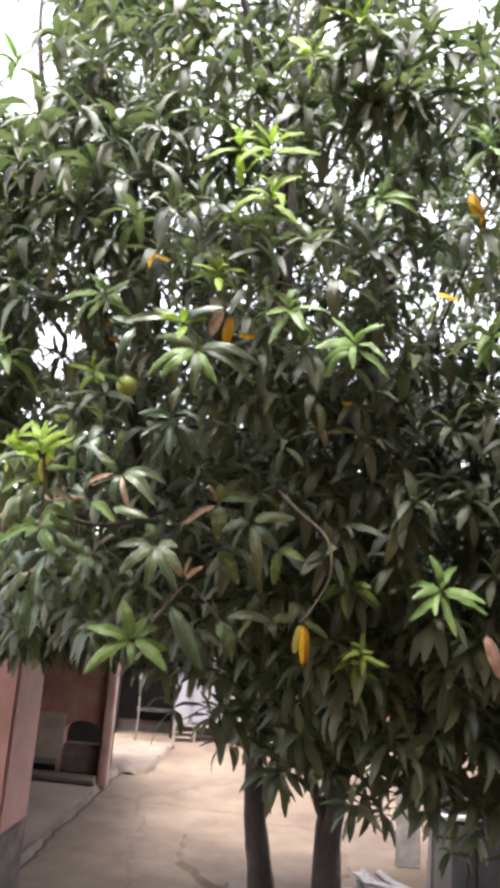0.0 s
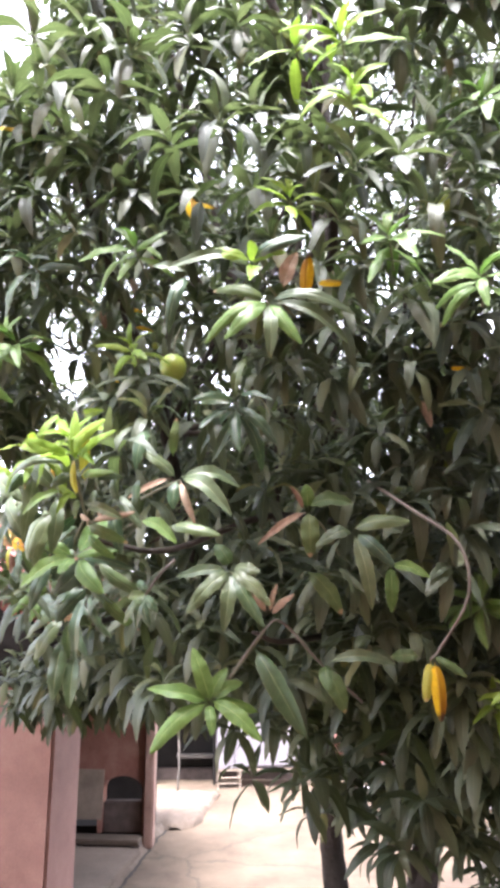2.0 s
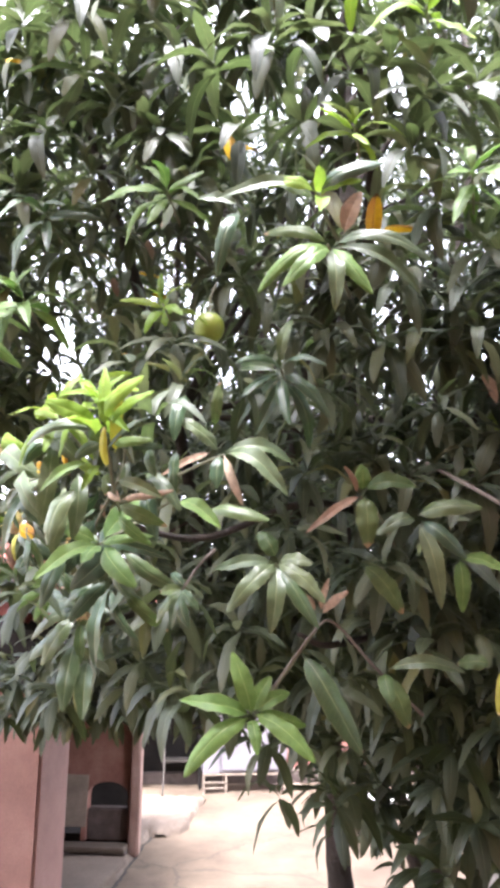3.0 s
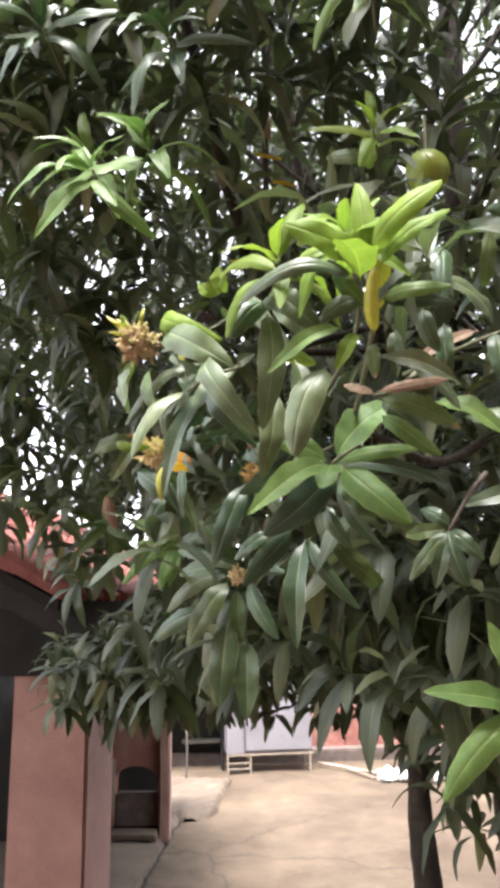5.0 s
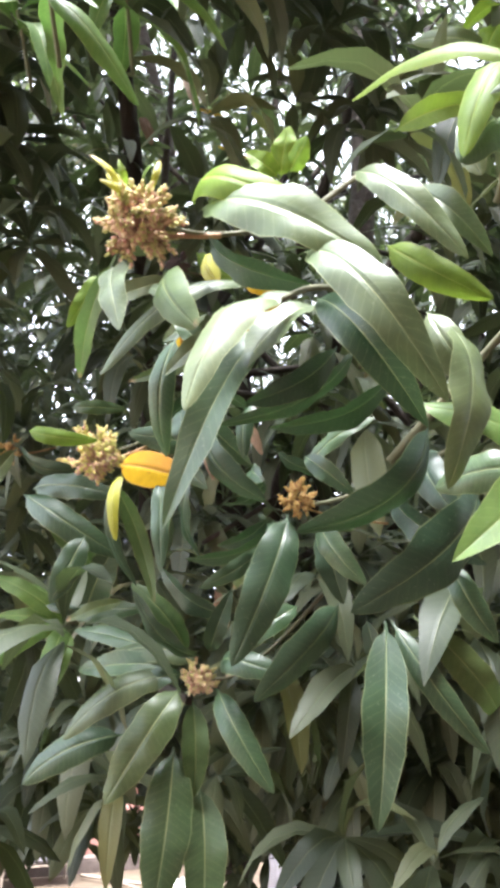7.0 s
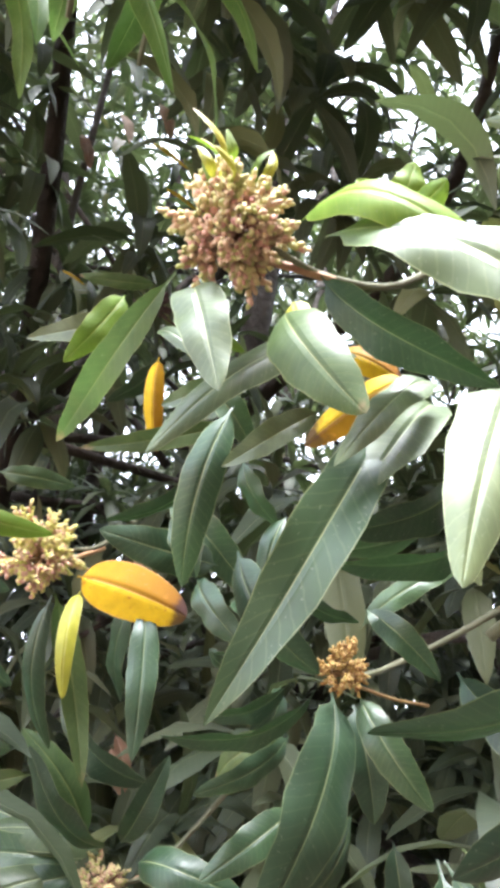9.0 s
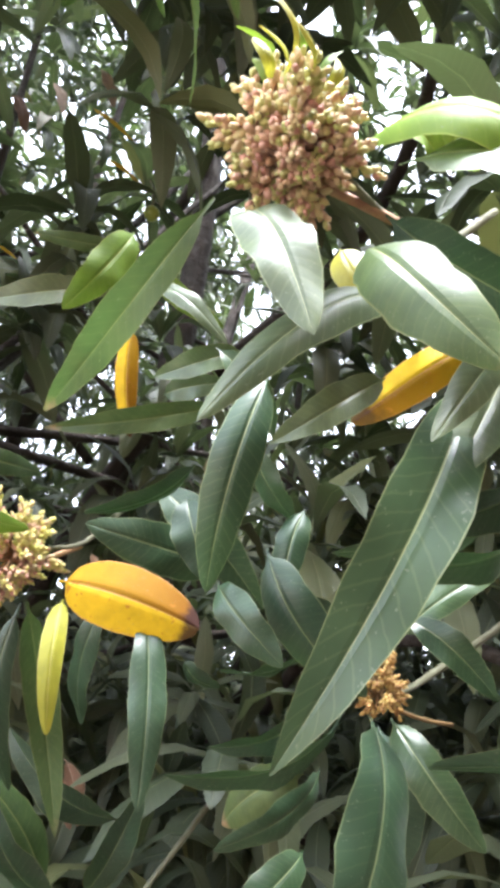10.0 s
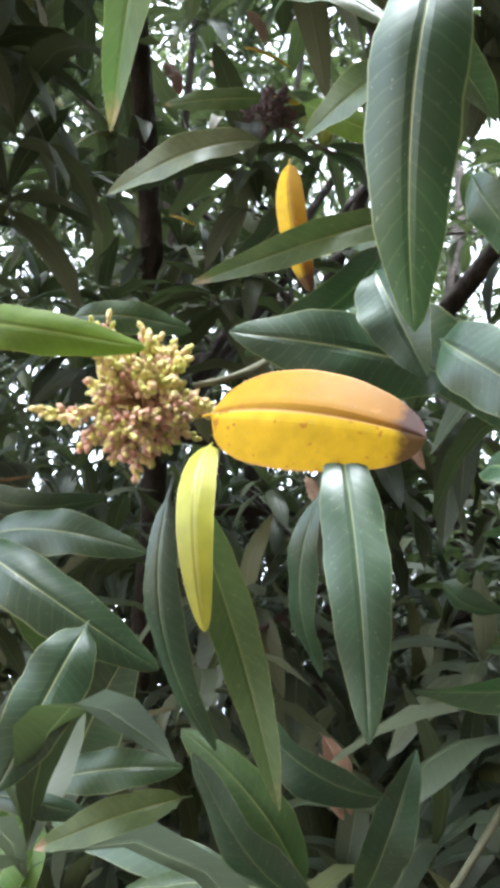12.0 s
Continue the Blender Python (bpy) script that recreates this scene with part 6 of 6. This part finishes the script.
leaf(tw, (-0.642, 2.680, 3.427), (-0.634, 2.632, 3.537), 0.025, "yellowgreen", 0.09, 39)
leaf(tw, (-0.774, 2.741, 3.464), (-0.824, 2.718, 3.405), 0.032, "mature", 0.18, -29)
leaf(tw, (-0.774, 2.745, 3.451), (-0.784, 2.723, 3.286), 0.036, "paler", 0.18, -28)
leaf(tw, (-0.728, 2.804, 3.406), (-0.730, 2.786, 3.265), 0.040, "paler", 0.18, -26)
leaf(tw, (-0.588, 2.801, 3.379), (-0.560, 2.775, 3.265), 0.035, "mature", 0.18, -17)
leaf(tw, (-0.757, 2.825, 3.366), (-0.775, 2.815, 3.240), 0.035, "paler", 0.18, -29)
# flower heads
panicle((-0.953, 2.958, 3.481), 0.041, "rosy", (-0.885, 2.952, 3.483), (1.08, 1, 0.95), 52, 3, (0.2, -0.2, 0.9), 9)
panicle((-0.931, 3.187, 3.348), 0.032, "cream", (-0.877, 3.202, 3.369), (1.05, 1, 0.95), 46, 4, (-0.5, -0.3, 0.6))
panicle((-0.765, 3.324, 3.127), 0.027, "rosy", (-0.680, 3.356, 3.148), (1, 1, 0.9), 30, 5, (0, -0.3, 0.9))
panicle((-0.764, 3.054, 3.288), 0.022, "amber", (-0.653, 3.074, 3.279), (1, 1, 0.9), 26, 6, (0, -0.3, 0.9))
panicle((-0.992, 3.619, 3.470), 0.026, "amber", (-0.917, 3.655, 3.496), (1, 1, 0.9), 14, 7, (0, -0.3, 0.9))
panicle((-0.831, 3.273, 3.651), 0.020, "dead", (-0.768, 3.295, 3.658), (1, 1, 0.9), 26, 8, (0, -0.3, 0.9))
# fruit
fruit((-0.457, 2.968, 3.809), 0.038)
fruit((0.346, 2.924, 4.334), 0.029, 1)
fruit((0.498, 3.465, 3.724), 0.057, 2)
fruit((0.491, 3.537, 3.641), 0.042, 3)
fruit((-0.555, 3.656, 4.135), 0.014, 4)
leaf(tw, (-0.639, 3.692, 4.224), (-0.563, 3.677, 4.201), 0.024, "yellow", 0.08)
leaf(tw, (-0.687, 3.688, 4.304), (-0.602, 3.671, 4.279), 0.027, "yellow", 0.08)
leaf(tw, (-0.665, 3.721, 4.451), (-0.637, 3.702, 4.357), 0.030, "brown", 0.08)
leaf(tw, (-0.625, 4.026, 4.704), (-0.597, 4.007, 4.609), 0.030, "brown", 0.08)
leaf(tw, (-0.423, 2.944, 4.346), (-0.390, 2.922, 4.233), 0.036, "yellow", 0.08)
leaf(tw, (-1.071, 3.193, 4.722), (-0.977, 3.174, 4.694), 0.030, "yellow", 0.08)
leaf(tw, (0.353, 2.999, 3.842), (0.447, 2.980, 3.814), 0.030, "yellow", 0.08)
leaf(tw, (0.726, 2.682, 4.596), (0.771, 2.652, 4.446), 0.048, "yellow", 0.08)
leaf(tw, (0.621, 2.746, 4.216), (0.715, 2.727, 4.188), 0.030, "yellow", 0.08)
leaf(tw, (0.297, 3.130, 3.780), (0.326, 3.111, 3.686), 0.030, "brown", 0.08)
leaf(tw, (-1.072, 3.783, 3.357), (-1.044, 3.764, 3.263), 0.030, "brown", 0.08)
leaf(tw, (0.933, 2.977, 3.020), (0.979, 2.947, 2.869), 0.048, "brown", 0.08)
leaf(tw, (-1.316, 3.180, 4.511), (-1.287, 3.161, 4.416), 0.030, "brown", 0.08)
leaf(tw, (-0.429, 3.007, 4.358), (-0.335, 2.988, 4.330), 0.030, "yellow", 0.08)
leaf(tw, (-0.786, 3.782, 4.325), (-0.761, 3.765, 4.240), 0.027, "brown", 0.08)
leaf(tw, (-0.699, 3.463, 3.252), (-0.682, 3.452, 3.195), 0.018, "brown", 0.08)
leaf(tw, (-0.693, 3.477, 3.239), (-0.679, 3.467, 3.192), 0.015, "brown", 0.08)
leaf(tw, (-0.741, 3.403, 3.434), (-0.729, 3.395, 3.396), 0.012, "brown", 0.08)
leaf(tw, (-0.746, 3.836, 4.052), (-0.699, 3.826, 4.038), 0.015, "yellow", 0.08)
leaf(tw, (-0.697, 3.338, 3.468), (-0.683, 3.329, 3.421), 0.015, "brown", 0.08)
leaf(tw, (0.188, 3.335, 3.515), (0.217, 3.317, 3.421), 0.030, "brown", 0.08)

leaf(tw, (-0.796, 2.952, 3.436), (-0.877, 2.940, 3.346), 0.036, "paler", 0.12, 12)
tw = shoot([(-0.800, 2.900, 3.425), (-0.845, 2.868, 3.398), (-0.876, 2.848, 3.372)], 0.003, 0.0018)
leaf(tw, (-0.876, 2.848, 3.370), (-0.951, 2.822, 3.270), 0.029, "paler", 0.15, 8)

# ---- things at the far side of the yard ----
post = thing("gate_post", "short grey cement post beside the tank", "post", (2.93, 8.85, 0.0), -6)
part("shaft", box(bmesh.new(), -0.11, 0.11, -0.11, 0.11, 0, 0.80, 0.02), GREYRENDER, post)
part("cap", box(bmesh.new(), -0.12, 0.12, -0.12, 0.12, 0.803, 0.85, 0.015), GREYRENDER, post)
panel = tagged(part("white_board", box(bmesh.new(), -0.15, 0.15, -0.012, 0.012, 0.0, 0.86, 0.005), PALEWOOD), "bleached white board standing behind the cement post", "board")
panel.matrix_basis = pose(2.90, 9.85, 0.0, -6, 0, -4)
tank = thing("cement_tank", "dark grey cement water tank with an open rim", "tank", (4.0, 9.4, 0.0), -4)
for x0, x1, y0, y1 in ((-0.75, -0.65, -0.7, 0.7), (0.65, 0.75, -0.7, 0.7), (-0.645, 0.645, -0.7, -0.6), (-0.645, 0.645, 0.6, 0.7)):
    part("side", box(bmesh.new(), x0, x1, y0, y1, 0, 1.02, 0.012), TANKGREY, tank)
part("rim", box(bmesh.new(), -0.8, 0.8, -0.76, -0.704, 0.96, 1.05, 0.015), GREYRENDER, tank)
pipe = tagged(part("water_pipe", tube(bmesh.new(), smooth_line([(2.80, 8.80, 1.02), (2.90, 8.78, 0.88), (3.2, 8.66, 0.90), (3.7, 8.62, 0.92)]), [0.03] * 16, 10), LITTER, smooth=True), "white plastic water pipe lying on the post and tank", "pipe")
for i, (x, y, turn, tilt, long) in enumerate(((1.86, 8.30, 8, 14, 0.30), (1.98, 8.42, -6, 20, 0.26), (2.18, 8.50, 30, 16, 0.40), (2.36, 8.45, 44, 22, 0.34), (2.08, 8.36, 20, 10, 0.36), (2.42, 8.25, 62, 12, 0.30), (2.22, 8.22, 75, 6, 0.28))):
    bm = box(bmesh.new(), -0.06, 0.06, -0.78 * long, 0.78 * long, 0.0, 0.03, 0.004)
    jag = random.Random(40 + i)
    for v in bm.verts:
        if abs(v.co.y) > 0.78 * long - 0.01:
            v.co.y += jag.uniform(-0.12, 0.06)
    pl = tagged(part("plank", bm, PALEWOOD), "loose splintered pale plank on the heap beside the tank", "plank", "planks beside the tank")
    pl.matrix_basis = pose(x, y, 0.13 + 0.03 * i, tilt, 0, turn)
for (x0, x1, y0, y1, h), words in (((0.60, 0.90, 8.45, 8.75, 0.15), "low dark cement block on the yard"), ((1.14, 1.62, 8.2, 8.5, 0.14), "low cement block behind the trunk")):
    tagged(part("cement_block", box(bmesh.new(), x0, x1, y0, y1, -0.02, h, 0.02), APRON), words, "block", "cement blocks on the yard")
pole = tagged(part("bamboo_pole", tube(bmesh.new(), smooth_line([(1.80, 16.75, 0.07), (2.25, 16.3, 0.06), (2.75, 15.75, 0.05)]), [0.028] * 11, 8, 0.05), WOOD, smooth=True), "dry bamboo pole lying on the yard", "pole")
tagged(part("bamboo_pole", tube(bmesh.new(), smooth_line([(2.25, 16.2, 0.07), (2.45, 15.8, 0.05), (2.55, 15.5, 0.04)]), [0.022] * 11, 8, 0.05), WOOD, smooth=True), "short dry stick lying across the pole", "pole")
rng = random.Random(9)
for i in range(12):
    # crumpled sheet plastic
    bm = bmesh.new()
    bmesh.ops.create_icosphere(bm, subdivisions=3, radius=0.12 + 0.06 * rng.random())
    for v in bm.verts:
        v.co *= 1 + 0.55 * noise.noise(v.co * 11 + Vector((i, 0, 0))) + 0.25 * noise.noise(v.co * 30 + Vector((0, i, 0)))
        v.co.z *= 0.55
    l = tagged(part("litter", bm, LITTER), "crumpled white plastic litter on the concrete", "litter", "litter by the pole")
    l.location = (2.78 + 0.075 * i + rng.uniform(-0.05, 0.05), 15.55 - 0.03 * i + rng.uniform(-0.12, 0.12), 0.06 + 0.05 * (i % 2))
stick = tagged(part("stick", tube(bmesh.new(), smooth_line([(-0.72, 15.9, 0.0), (-0.70, 16.0, 0.6), (-0.74, 16.2, 1.3)]), [0.02] * 11, 7), DARKWOOD, smooth=True), "dark stick leaning on the wall", "stick")
wall_end = tagged(part("wall_pillar", box(bmesh.new(), 4.35, 4.72, 14.4, 14.75, 0, 2.3, 0.02), WHITE), "white painted wall pillar", "pillar", kind="structure")

# ---- roof tiles ----
rng = random.Random(21)
TILE_MESH = tile_mesh()
pitch = math.atan(SLOPE)
for row in range(8):
    for col in range(34):
        x = 0.46 - row * 0.34 * math.cos(pitch)
        t = new("roof_tile", TILE_MESH)
        t.parent = house
        t.matrix_basis = Matrix.Translation((x, -1.28 + col * 0.18, 3.10 + (0.42 - x) * SLOPE + 0.012)) @ Euler((0, pitch + 0.035, rng.uniform(-0.02, 0.02))).to_matrix().to_4x4()
for row in range(9):
    # thick covering tiles along the open verge
    x = 0.47 - row * 0.34 * math.cos(pitch)
    t = new("verge_tile", TILE_MESH)
    t.parent = house
    t.matrix_basis = Matrix.Translation((x, -1.36, 3.13 + (0.42 - x) * SLOPE)) @ Euler((0, pitch + 0.045, rng.uniform(-0.03, 0.03))).to_matrix().to_4x4() @ Matrix.Diagonal((1.02, 1.5, 1.6, 1))
